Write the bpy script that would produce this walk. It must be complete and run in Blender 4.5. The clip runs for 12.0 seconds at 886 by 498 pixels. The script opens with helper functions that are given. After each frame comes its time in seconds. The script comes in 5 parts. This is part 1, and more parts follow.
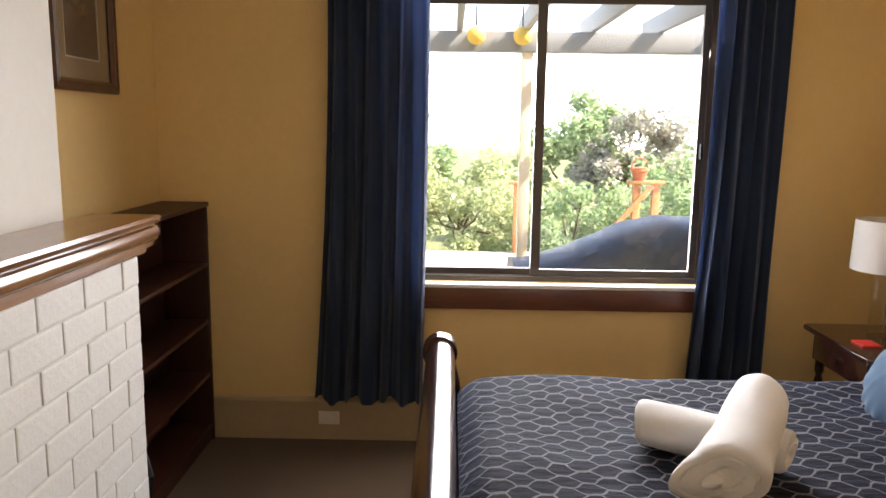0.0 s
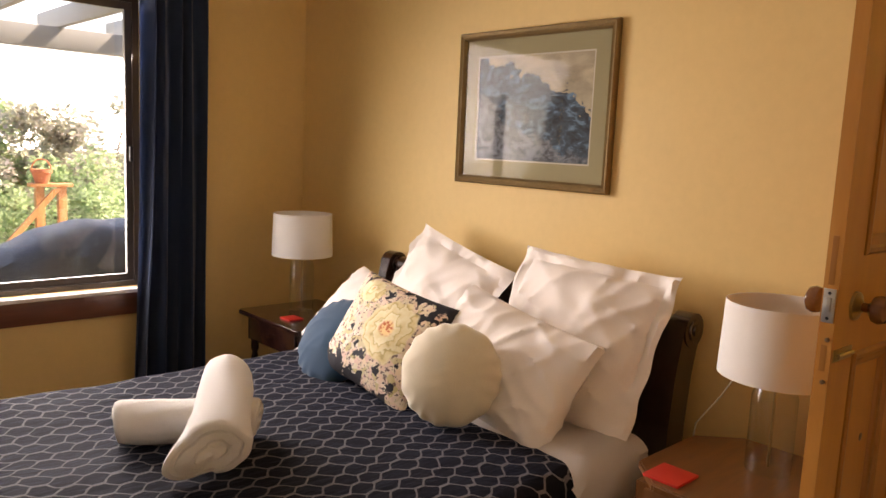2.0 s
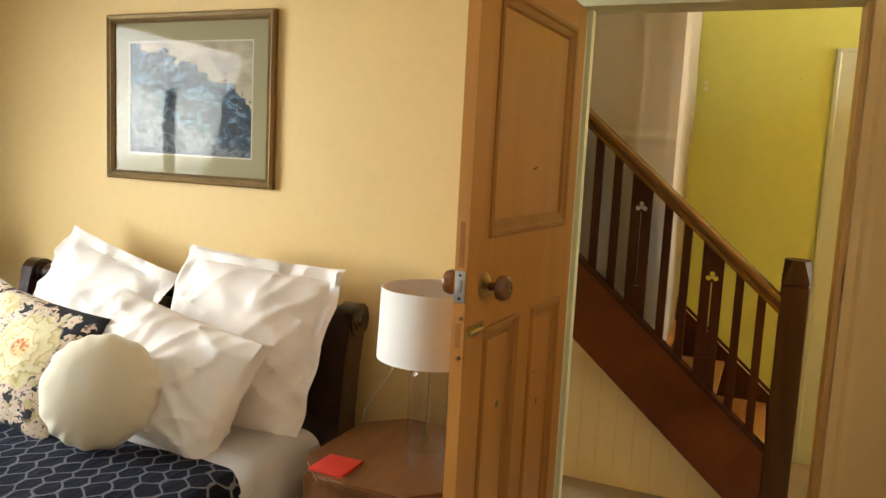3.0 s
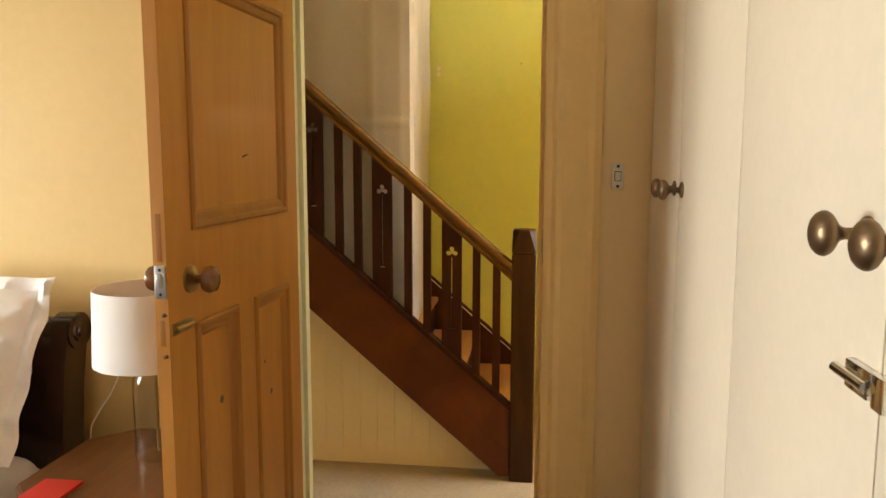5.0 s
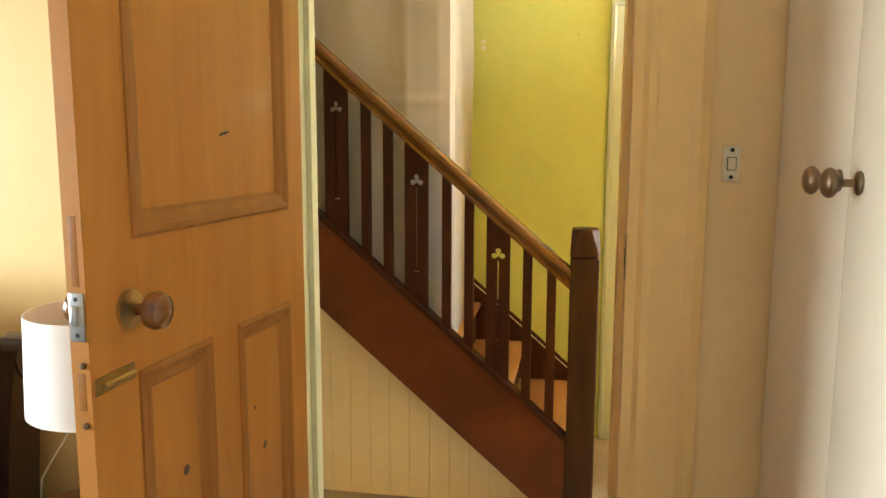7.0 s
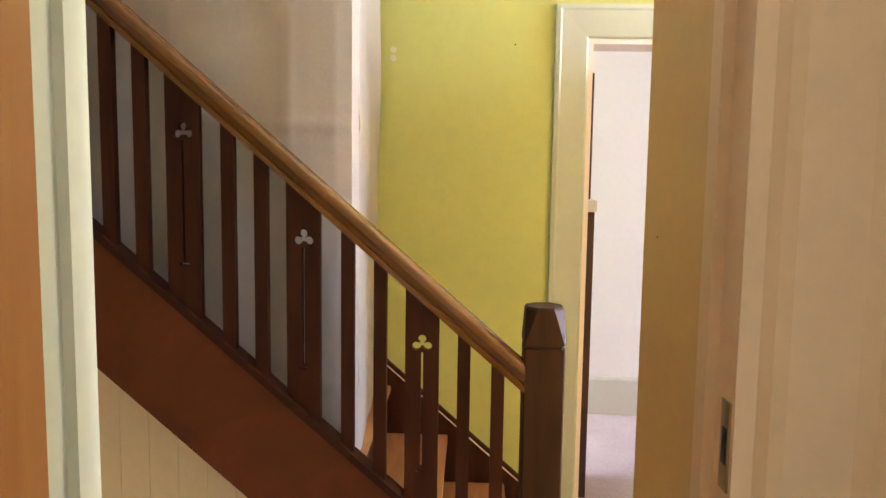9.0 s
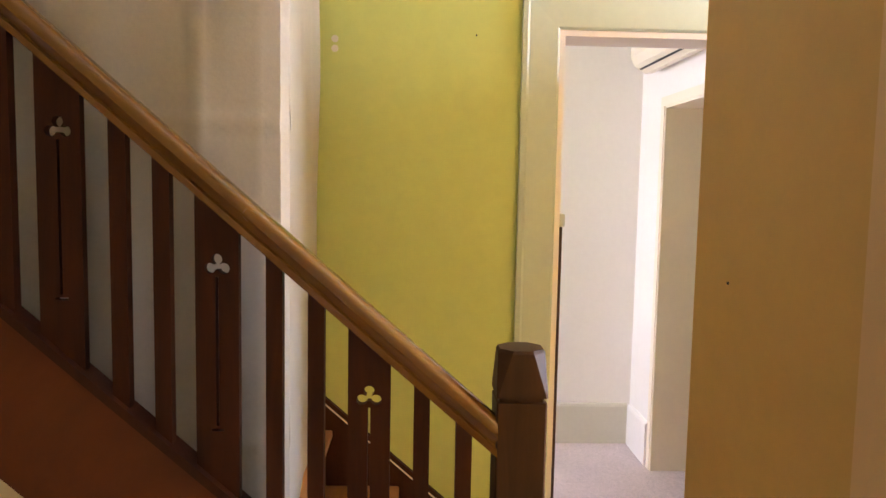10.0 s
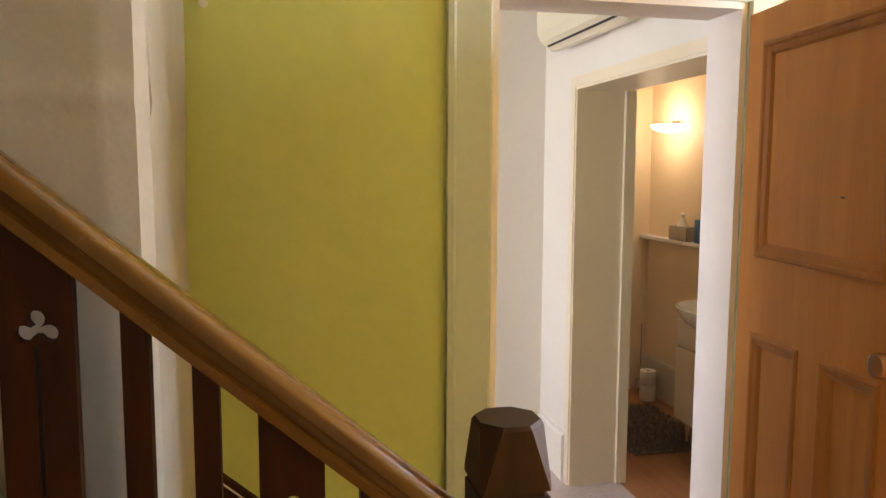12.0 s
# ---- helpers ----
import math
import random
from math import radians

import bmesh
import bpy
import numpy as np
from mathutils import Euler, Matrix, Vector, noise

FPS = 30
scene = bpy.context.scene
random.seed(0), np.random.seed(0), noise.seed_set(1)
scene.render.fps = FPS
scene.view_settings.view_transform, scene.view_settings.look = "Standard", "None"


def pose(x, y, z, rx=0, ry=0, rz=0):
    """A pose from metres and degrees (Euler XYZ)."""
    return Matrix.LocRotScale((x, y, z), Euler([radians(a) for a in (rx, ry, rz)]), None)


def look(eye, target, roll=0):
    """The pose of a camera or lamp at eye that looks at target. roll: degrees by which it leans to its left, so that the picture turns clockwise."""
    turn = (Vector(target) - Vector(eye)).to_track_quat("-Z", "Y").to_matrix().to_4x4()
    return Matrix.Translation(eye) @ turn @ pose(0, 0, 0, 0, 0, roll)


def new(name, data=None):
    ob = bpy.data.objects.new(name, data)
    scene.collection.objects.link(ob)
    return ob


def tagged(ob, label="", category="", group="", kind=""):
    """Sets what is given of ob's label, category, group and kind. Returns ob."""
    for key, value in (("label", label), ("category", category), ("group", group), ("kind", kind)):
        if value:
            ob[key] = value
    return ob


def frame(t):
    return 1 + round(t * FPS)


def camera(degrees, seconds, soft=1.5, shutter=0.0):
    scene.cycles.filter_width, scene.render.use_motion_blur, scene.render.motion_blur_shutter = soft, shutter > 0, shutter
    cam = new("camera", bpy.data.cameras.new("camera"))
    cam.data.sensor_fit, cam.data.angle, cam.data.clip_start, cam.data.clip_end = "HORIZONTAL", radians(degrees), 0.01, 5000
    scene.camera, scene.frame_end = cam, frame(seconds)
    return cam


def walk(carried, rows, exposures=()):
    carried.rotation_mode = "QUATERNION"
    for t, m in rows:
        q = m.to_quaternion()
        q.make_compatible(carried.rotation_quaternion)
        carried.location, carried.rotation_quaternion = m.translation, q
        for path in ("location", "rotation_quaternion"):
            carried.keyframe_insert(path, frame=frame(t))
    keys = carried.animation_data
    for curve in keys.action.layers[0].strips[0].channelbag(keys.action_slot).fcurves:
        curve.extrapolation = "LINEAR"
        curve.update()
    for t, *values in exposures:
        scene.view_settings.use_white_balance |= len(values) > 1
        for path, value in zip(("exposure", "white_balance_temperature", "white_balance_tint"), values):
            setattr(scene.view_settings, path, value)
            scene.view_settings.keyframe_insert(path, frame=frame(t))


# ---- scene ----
cam = camera(61.3, 12.0)
EXPOSURES = [
    (0.0, 2.40, 7400, 23), (1.0, 2.15, 8150, 32), (1.5, 2.05, 8200, 32), (2.0, 2.05, 8800, 31), (2.5, 2.45, 8000, 17), (3.0, 2.55, 7300, 11), (3.5, 2.75, 7400, 11), (5.5, 2.70, 7800, 16),
    (6.0, 2.85, 7600, 11), (7.0, 3.25, 6600, 8), (7.5, 3.50, 5700, 2), (9.5, 3.10, 5250, 25), (10.5, 2.78, 5950, 16), (12.0, 2.45, 5950, 14),
]
PATH = [
    (0, (-2.15, -0.114, 1.565), (-2.17, 1.86, 1.244), 0.8),
    (0.5, (-2.201, -0.194, 1.555), (-1.812, 1.742, 1.241), 1.7),
    (1, (-2.281, -0.188, 1.559), (-1.534, 1.645, 1.269), 2.3),
    (1.5, (-2.354, -0.187, 1.562), (-1.281, 1.479, 1.291), 2.4),
    (2, (-2.353, -0.195, 1.572), (-0.99, 1.244, 1.3), 2.6),
    (2.5, (-2.302, -0.224, 1.567), (-0.671, 0.904, 1.312), 3.1),
    (3, (-2.245, -0.261, 1.563), (-0.427, 0.536, 1.323), 2.9),
    (3.5, (-2.219, -0.3, 1.561), (-0.298, 0.204, 1.329), 2.4),
    (3.7, (-2.187, -0.322, 1.548), (-0.241, 0.091, 1.335), 2.0),
    (5.3, (-2.211, -0.431, 1.551), (-0.242, -0.19, 1.301), 0.1),
    (5.5, (-2.187, -0.416, 1.547), (-0.222, -0.142, 1.29), -0.0),
    (6, (-2.054, -0.389, 1.535), (-0.103, -0.046, 1.262), -0.2),
    (6.5, (-1.85, -0.381, 1.54), (0.095, -0.006, 1.265), -0.2),
    (7, (-1.677, -0.339, 1.528), (0.274, 0.009, 1.254), 0.2),
    (7.5, (-1.469, -0.266, 1.546), (0.503, -0.029, 1.317), 0.0),
    (7.7, (-1.39, -0.253, 1.543), (0.589, -0.058, 1.333), -0.1),
    (9.3, (-0.653, -0.139, 1.586), (1.337, -0.12, 1.391), 1.0),
    (9.5, (-0.567, -0.125, 1.59), (1.425, -0.152, 1.407), 1.0),
    (10, (-0.38, -0.141, 1.578), (1.611, -0.21, 1.4), 1.1),
    (10.5, (-0.214, -0.143, 1.596), (1.778, -0.206, 1.426), 1.6),
    (11, (-0.065, -0.107, 1.599), (1.925, -0.2, 1.431), 1.6),
    (11.5, (0.065, -0.052, 1.612), (2.039, -0.32, 1.436), 0.5),
    (12, (0.169, -0.025, 1.601), (2.11, -0.457, 1.393), 0.2),
]
walk(cam, [(t, look(eye, target, roll)) for t, eye, target, roll in PATH], EXPOSURES)

# ---- world, sun, large lights ----
world = bpy.data.worlds.new("sky")
scene.world = world
world.use_nodes = True
wn = world.node_tree
sky = wn.nodes.new("ShaderNodeTexSky")
sky.sky_type, sky.sun_disc = "NISHITA", False
sky.sun_elevation, sky.sun_rotation = radians(50), radians(105)
wn.nodes["Background"].inputs["Strength"].default_value = 0.15
wn.links.new(sky.outputs["Color"], wn.nodes["Background"].inputs["Color"])


def lamp(name, kind, m, energy, color=(1, 1, 1), size=(1, 1), angle=0.5, spread=180):
    data = bpy.data.lights.new(name, kind)
    data.energy, data.color = energy, color
    if kind == "AREA":
        data.shape, data.size, data.size_y = "RECTANGLE", size[0], size[1]
        data.spread = radians(spread)
    elif kind == "SUN":
        data.angle = radians(angle)
    else:
        data.shadow_soft_size = size[0]
    ob = new(name, data)
    ob.matrix_world = m
    return ob


lamp("sun", "SUN", look((8, -2, 9), (0, 0, 0)), 5.0, (1.0, 0.95, 0.86))
lamp("deck_daylight", "AREA", look((-1.66, 3.66, 1.00), (-1.95, 0, 0.90)), 5.0, (0.80, 0.91, 1.0), (1.45, 0.40))
lamp("window_daylight", "AREA", look((-1.66, 3.68, 1.66), (-1.80, 0, -0.20)), 16.5, (0.80, 0.91, 1.0), (1.5, 1.3), spread=140)
# lamp added at a guessed, unseen south opening to brighten the hall
lamp("unseen_hall_daylight", "AREA", look((1.50, -2.85, 1.75), (1.58, 0.2, 1.2)), 20.5, (1.0, 0.97, 0.92), (0.9, 1.3))
lamp("far_room_daylight", "AREA", look((3.2, 2.1, 1.6), (3.2, -1.5, 0.6)), 9.5, (1.0, 0.93, 0.92), (1.2, 1.3))


# ---- materials ----
def nodes_of(name):
    m = bpy.data.materials.new(name)
    m.use_nodes = True
    nt = m.node_tree
    return m, nt, nt.nodes["Principled BSDF"]


def add(nt, kind, **values):
    n = nt.nodes.new(kind)
    for k, v in values.items():
        n.inputs[k].default_value = v
    return n


def math_node(nt, op, a, b=None):
    n = nt.nodes.new("ShaderNodeMath")
    n.operation = op
    for slot, v in ((0, a), (1, b)):
        if v is None:
            continue
        if isinstance(v, (int, float)):
            n.inputs[slot].default_value = v
        else:
            nt.links.new(v, n.inputs[slot])
    return n.outputs[0]


def mixed(nt, factor, a, b, blend="MIX"):
    n = nt.nodes.new("ShaderNodeMix")
    n.data_type, n.blend_type = "RGBA", blend
    for slot, v in ((0, factor), (6, a), (7, b)):
        if isinstance(v, (int, float)):
            n.inputs[slot].default_value = v
        elif isinstance(v, tuple):
            n.inputs[slot].default_value = (*v[:3], 1)
        else:
            nt.links.new(v, n.inputs[slot])
    return n.outputs[2]


def ramp(nt, factor, stops):
    n = nt.nodes.new("ShaderNodeValToRGB")
    e = n.color_ramp.elements
    while len(e) < len(stops):
        e.new(0.5)
    for el, (p, c) in zip(e, stops):
        el.position, el.color = p, (*c, 1) if isinstance(c, tuple) else (c, c, c, 1)
    nt.links.new(factor, n.inputs["Fac"])
    return n.outputs["Color"]


def coords(nt, stretch=(1, 1, 1), which="Object"):
    tc, mp = nt.nodes.new("ShaderNodeTexCoord"), nt.nodes.new("ShaderNodeMapping")
    mp.inputs["Scale"].default_value = stretch
    nt.links.new(tc.outputs[which], mp.inputs["Vector"])
    return mp.outputs["Vector"]


def noise_of(nt, vec, scale, detail=4, rough=0.6, distortion=0.0):
    n = add(nt, "ShaderNodeTexNoise", Scale=scale, Detail=detail, Roughness=rough, Distortion=distortion)
    nt.links.new(vec, n.inputs["Vector"])
    return n.outputs["Fac"]


def bump(nt, bsdf, height, strength=0.2, distance=0.01):
    b = add(nt, "ShaderNodeBump", Strength=strength, Distance=distance)
    nt.links.new(height, b.inputs["Height"])
    nt.links.new(b.outputs["Normal"], bsdf.inputs["Normal"])


def surface(name, color, rough=0.6, vary=0.12, coarse=1.2, fine=40, relief=0.12, metal=0.0, stretch=(1, 1, 1), sheen=0.0, dist=0.004, coat=0.0):
    """Paint, cloth or metal: a base colour that drifts at two scales, and fine relief."""
    m, nt, b = nodes_of(name)
    v = coords(nt, stretch)
    n1, n2 = noise_of(nt, v, coarse, 3), noise_of(nt, v, fine, 5)
    dark = tuple(c * (1 - vary) for c in color)
    light = tuple(min(1, c * (1 + vary)) for c in color)
    both = math_node(nt, "ADD", math_node(nt, "MULTIPLY", n1, 0.6), math_node(nt, "MULTIPLY", n2, 0.4))
    nt.links.new(ramp(nt, both, ((0.3, dark), (0.7, light))), b.inputs["Base Color"])
    r = math_node(nt, "ADD", math_node(nt, "MULTIPLY", n1, 0.16), rough - 0.08)
    nt.links.new(r, b.inputs["Roughness"])
    b.inputs["Metallic"].default_value = metal
    b.inputs["Sheen Weight"].default_value = sheen
    b.inputs["Coat Weight"].default_value = coat
    b.inputs["Coat Roughness"].default_value = 0.15
    bump(nt, b, n2, relief, dist)
    return m


def wood(name, dark, light, rough=0.35, stretch=(14, 14, 1.2), scale=2.2, coat=0.0, knots=0.0, spec=0.5):
    m, nt, b = nodes_of(name)
    b.inputs["Specular IOR Level"].default_value = spec
    v = coords(nt, stretch)
    info = nt.nodes.new("ShaderNodeObjectInfo")
    shift = nt.nodes.new("ShaderNodeVectorMath")
    shift.operation = "ADD"
    nt.links.new(v, shift.inputs[0])
    nt.links.new(math_node(nt, "MULTIPLY", info.outputs["Random"], 37.0), shift.inputs[1])
    grain = noise_of(nt, shift.outputs[0], scale, 7, 0.62, 0.7)
    pores = noise_of(nt, shift.outputs[0], scale * 9, 3, 0.6)
    col = ramp(nt, grain, ((0.28, dark), (0.72, light)))
    col = mixed(nt, math_node(nt, "MULTIPLY", pores, 0.28), col, dark)
    if knots:
        vo = add(nt, "ShaderNodeTexVoronoi", Scale=knots)
        nt.links.new(coords(nt, (1, 1, 0.7)), vo.inputs["Vector"])
        k = ramp(nt, vo.outputs["Distance"], ((0.03, 1.0), (0.09, 0.0)))
        col = mixed(nt, k, col, tuple(c * 0.35 for c in dark))
    nt.links.new(col, b.inputs["Base Color"])
    nt.links.new(math_node(nt, "ADD", math_node(nt, "MULTIPLY", grain, 0.2), rough - 0.1), b.inputs["Roughness"])
    b.inputs["Coat Weight"].default_value = coat
    b.inputs["Coat Roughness"].default_value = 0.12
    bump(nt, b, pores, 0.08, 0.002)
    return m


def carpet(name, color):
    m, nt, b = nodes_of(name)
    v = coords(nt)
    n1, n2, n3 = noise_of(nt, v, 2.0, 3), noise_of(nt, v, 220, 2), noise_of(nt, v, 45, 3)
    f = math_node(nt, "ADD", math_node(nt, "MULTIPLY", n1, 0.35), math_node(nt, "ADD", math_node(nt, "MULTIPLY", n2, 0.4), math_node(nt, "MULTIPLY", n3, 0.25)))
    nt.links.new(ramp(nt, f, ((0.32, tuple(c * 0.62 for c in color)), (0.68, tuple(c * 1.25 for c in color)))), b.inputs["Base Color"])
    b.inputs["Roughness"].default_value = 0.95
    b.inputs["Sheen Weight"].default_value = 0.2
    bump(nt, b, n2, 0.6, 0.004)
    return m


def glass(name, tint=(1, 1, 1), rough=0.0, gloss=1.0):
    """A thin clear pane: see-through, with a sheen that grows at a grazing view."""
    m, nt, b = nodes_of(name)
    nt.nodes.remove(b)
    out = nt.nodes["Material Output"]
    clear, shine, mix = nt.nodes.new("ShaderNodeBsdfTransparent"), nt.nodes.new("ShaderNodeBsdfGlossy"), nt.nodes.new("ShaderNodeMixShader")
    clear.inputs["Color"].default_value = (*tint, 1)
    shine.inputs["Roughness"].default_value = rough
    fr = nt.nodes.new("ShaderNodeLayerWeight")
    steep = math_node(nt, "POWER", fr.outputs["Facing"], 4.0)
    nt.links.new(math_node(nt, "ADD", math_node(nt, "MULTIPLY", steep, 0.75), 0.045 * gloss), mix.inputs[0])
    nt.links.new(clear.outputs[0], mix.inputs[1])
    nt.links.new(shine.outputs[0], mix.inputs[2])
    nt.links.new(mix.outputs[0], out.inputs["Surface"])
    return m


def emissive(name, color, strength):
    m, nt, b = nodes_of(name)
    b.inputs["Base Color"].default_value = (*color, 1)
    b.inputs["Emission Color"].default_value = (*color, 1)
    b.inputs["Emission Strength"].default_value = strength
    return m


def bedspread_cloth():
    """Near-black cloth woven with a silvery ogee trellis."""
    m, nt, b = nodes_of("bedspread_cloth")
    tc, sep = nt.nodes.new("ShaderNodeTexCoord"), nt.nodes.new("ShaderNodeSeparateXYZ")
    nt.links.new(tc.outputs["Object"], sep.inputs[0])
    wob = noise_of(nt, tc.outputs["Object"], 6, 2)
    u = math_node(nt, "ADD", math_node(nt, "MULTIPLY", sep.outputs["Y"], 1 / 0.070), math_node(nt, "MULTIPLY", wob, 0.8))
    slow = noise_of(nt, tc.outputs["Object"], 11, 2)
    w = math_node(nt, "ADD", math_node(nt, "MULTIPLY", sep.outputs["X"], 2 * math.pi / 0.116), math_node(nt, "MULTIPLY", slow, 2.2))
    bent = math_node(nt, "MAXIMUM", math_node(nt, "MINIMUM", math_node(nt, "MULTIPLY", math_node(nt, "SINE", w), 1.25), 1.0), -1.0)
    s = math_node(nt, "MULTIPLY", bent, 0.262)
    lines = []
    for sign, off in ((1, 0.0), (-1, 0.5)):
        q = math_node(nt, "FRACT", math_node(nt, "ADD", math_node(nt, "ADD", u, math_node(nt, "MULTIPLY", s, -sign)), off + 40))
        d = math_node(nt, "ABSOLUTE", math_node(nt, "SUBTRACT", q, 0.5))
        lines.append(d)
    d = math_node(nt, "MINIMUM", lines[0], lines[1])
    line = ramp(nt, d, ((0.050, 1.0), (0.080, 0.0)))
    thread = noise_of(nt, tc.outputs["Object"], 320, 2)
    grey = ramp(nt, thread, ((0.3, (0.16, 0.15, 0.16)), (0.7, (0.40, 0.38, 0.39))))
    base = ramp(nt, thread, ((0.3, (0.004, 0.004, 0.008)), (0.7, (0.014, 0.013, 0.022))))
    nt.links.new(mixed(nt, line, base, grey), b.inputs["Base Color"])
    b.inputs["Roughness"].default_value = 0.8
    b.inputs["Specular IOR Level"].default_value = 0.25
    b.inputs["Sheen Weight"].default_value = 0.14
    b.inputs["Sheen Roughness"].default_value = 0.4
    # blue tint puts the window's cool reflection into the cloth's sheen
    b.inputs["Sheen Tint"].default_value = (0.35, 0.52, 1.0, 1)
    pucker = noise_of(nt, coords(nt, (0.35, 1.0, 1.0)), 34, 2)
    h = math_node(nt, "ADD", math_node(nt, "ADD", math_node(nt, "MULTIPLY", line, 0.5), math_node(nt, "MULTIPLY", thread, 0.3)), math_node(nt, "MULTIPLY", pucker, 2.2))
    bump(nt, b, h, 0.6, 0.006)
    return m


def floral_cloth():
    """Black cloth printed with one large cream bloom and many pink and cream blossoms."""
    m, nt, b = nodes_of("floral_cloth")
    v = coords(nt)
    warp = add(nt, "ShaderNodeTexNoise", Scale=9.0, Detail=3.0)
    nt.links.new(v, warp.inputs["Vector"])
    bent = nt.nodes.new("ShaderNodeVectorMath")
    bent.operation = "MULTIPLY_ADD"
    bent.inputs[1].default_value = (0.05, 0.05, 0.05)
    nt.links.new(warp.outputs["Color"], bent.inputs[0])
    nt.links.new(v, bent.inputs[2])
    vo = add(nt, "ShaderNodeTexVoronoi", Scale=46.0)
    nt.links.new(bent.outputs[0], vo.inputs["Vector"])
    sp = nt.nodes.new("ShaderNodeSeparateColor")
    nt.links.new(vo.outputs["Color"], sp.inputs[0])
    petals = ramp(nt, sp.outputs[0], ((0.0, (0.86, 0.72, 0.52)), (0.35, (0.80, 0.56, 0.46)), (0.6, (0.88, 0.76, 0.62)), (0.8, (0.62, 0.52, 0.26)), (1.0, (0.86, 0.66, 0.54))))
    petals = mixed(nt, ramp(nt, noise_of(nt, bent.outputs[0], 75, 3), ((0.56, 0.0), (0.60, 0.85))), petals, (0.10, 0.045, 0.06))
    xyz = nt.nodes.new("ShaderNodeSeparateXYZ")
    nt.links.new(v, xyz.inputs[0])
    # dark ground shows between the sprays, above all along the upper and lower edges
    edge = math_node(nt, "MULTIPLY", math_node(nt, "POWER", math_node(nt, "ABSOLUTE", math_node(nt, "ADD", xyz.outputs["Z"], math_node(nt, "MULTIPLY", xyz.outputs["X"], 0.35))), 2.0), 4.2)
    patch = ramp(nt, math_node(nt, "SUBTRACT", noise_of(nt, bent.outputs[0], 15, 3), edge), ((0.35, 0.0), (0.37, 1.0)))
    col = mixed(nt, patch, (0.010, 0.009, 0.016), petals)
    # the large bloom and a smaller one
    for place, size, heart in (((0.085, -0.045, 0.055), 0.120, 0.040), ((-0.10, -0.03, 0.165), 0.065, 0.012)):
        far = nt.nodes.new("ShaderNodeVectorMath")
        far.operation = "DISTANCE"
        far.inputs[1].default_value = place
        nt.links.new(bent.outputs[0], far.inputs[0])
        ring = math_node(nt, "FRACT", math_node(nt, "ADD", math_node(nt, "MULTIPLY", far.outputs["Value"], 26), math_node(nt, "MULTIPLY", noise_of(nt, v, 20, 2), 3.0)))
        cream = ramp(nt, ring, ((0.0, (0.56, 0.42, 0.16)), (0.2, (0.80, 0.66, 0.34)), (0.85, (0.90, 0.80, 0.54)), (1.0, (0.66, 0.54, 0.24))))
        core = mixed(nt, ramp(nt, noise_of(nt, v, 70, 2), ((0.45, 0.0), (0.55, 1.0))), (0.88, 0.60, 0.26), (0.60, 0.14, 0.04))
        cream = mixed(nt, ramp(nt, far.outputs["Value"], ((heart * 0.7, 1.0), (heart, 0.0))), cream, core)
        col = mixed(nt, ramp(nt, math_node(nt, "ADD", far.outputs["Value"], math_node(nt, "MULTIPLY", noise_of(nt, v, 16, 1), 0.05)), ((size + 0.018, 1.0), (size + 0.024, 0.0))), col, cream)
    nt.links.new(col, b.inputs["Base Color"])
    b.inputs["Roughness"].default_value = 0.75
    bump(nt, b, noise_of(nt, v, 260, 2), 0.25, 0.003)
    return m


def landscape_print(name, sky_c, hill, low, size, seed):
    """A painted view: washes of sky above, broken dark hills, water and rocks below."""
    m, nt, b = nodes_of(name)
    tc, sep = nt.nodes.new("ShaderNodeTexCoord"), nt.nodes.new("ShaderNodeSeparateXYZ")
    nt.links.new(tc.outputs["Object"], sep.inputs[0])
    mp = add(nt, "ShaderNodeMapping")
    mp.inputs["Location"].default_value = (seed, seed, seed)
    nt.links.new(tc.outputs["Object"], mp.inputs["Vector"])
    mp.inputs["Scale"].default_value = (1, 1, 1.7)
    n1, n2 = noise_of(nt, mp.outputs[0], 5 / size, 5, 0.6, 0.4), noise_of(nt, mp.outputs[0], 10 / size, 7, 0.62, 1.2)
    h = math_node(nt, "ADD", math_node(nt, "ADD", math_node(nt, "MULTIPLY", sep.outputs["Z"], 2.2 / size), math_node(nt, "MULTIPLY", sep.outputs["Y"], -0.9 / size)), math_node(nt, "MULTIPLY", n1, 1.1))
    skyc = ramp(nt, n1, ((0.35, tuple(c * 0.6 for c in sky_c)), (0.65, sky_c)))
    hills = ramp(nt, n2, ((0.36, tuple(c * 0.15 for c in hill)), (0.52, tuple(c * 0.6 for c in hill)), (0.66, tuple(min(0.7, c * 2.4) for c in hill))))
    shore = ramp(nt, n2, ((0.4, tuple(c * 0.3 for c in low)), (0.6, low)))
    col = mixed(nt, ramp(nt, h, ((0.98, 0.0), (1.05, 1.0))), hills, skyc)
    col = mixed(nt, ramp(nt, h, ((0.16, 0.0), (0.26, 1.0))), shore, col)
    nt.links.new(col, b.inputs["Base Color"])
    b.inputs["Roughness"].default_value = 0.7
    return m


CREAM = surface("cream_wall_paint", (0.83, 0.58, 0.245), 0.55, 0.05, 0.8, 26, 0.10, dist=0.003)
LINING = surface("pale_yellow_lining_paint", (0.66, 0.64, 0.42), 0.4, 0.05, 2.0, 40, 0.08)
JAMB = surface("warm_white_jamb_paint", (0.82, 0.71, 0.57), 0.42, 0.04, 2.0, 40, 0.06)
# lifted above CREAM: one wall strip's stronger bounce light is put into the colour
BRIGHTPEACH = surface("brightened_peach_paint", (0.90, 0.65, 0.34), 0.5, 0.04, 1.0, 30, 0.08)
NIB = surface("ochre_wall_paint", (0.78, 0.48, 0.115), 0.42, 0.07, 1.5, 30, 0.08)
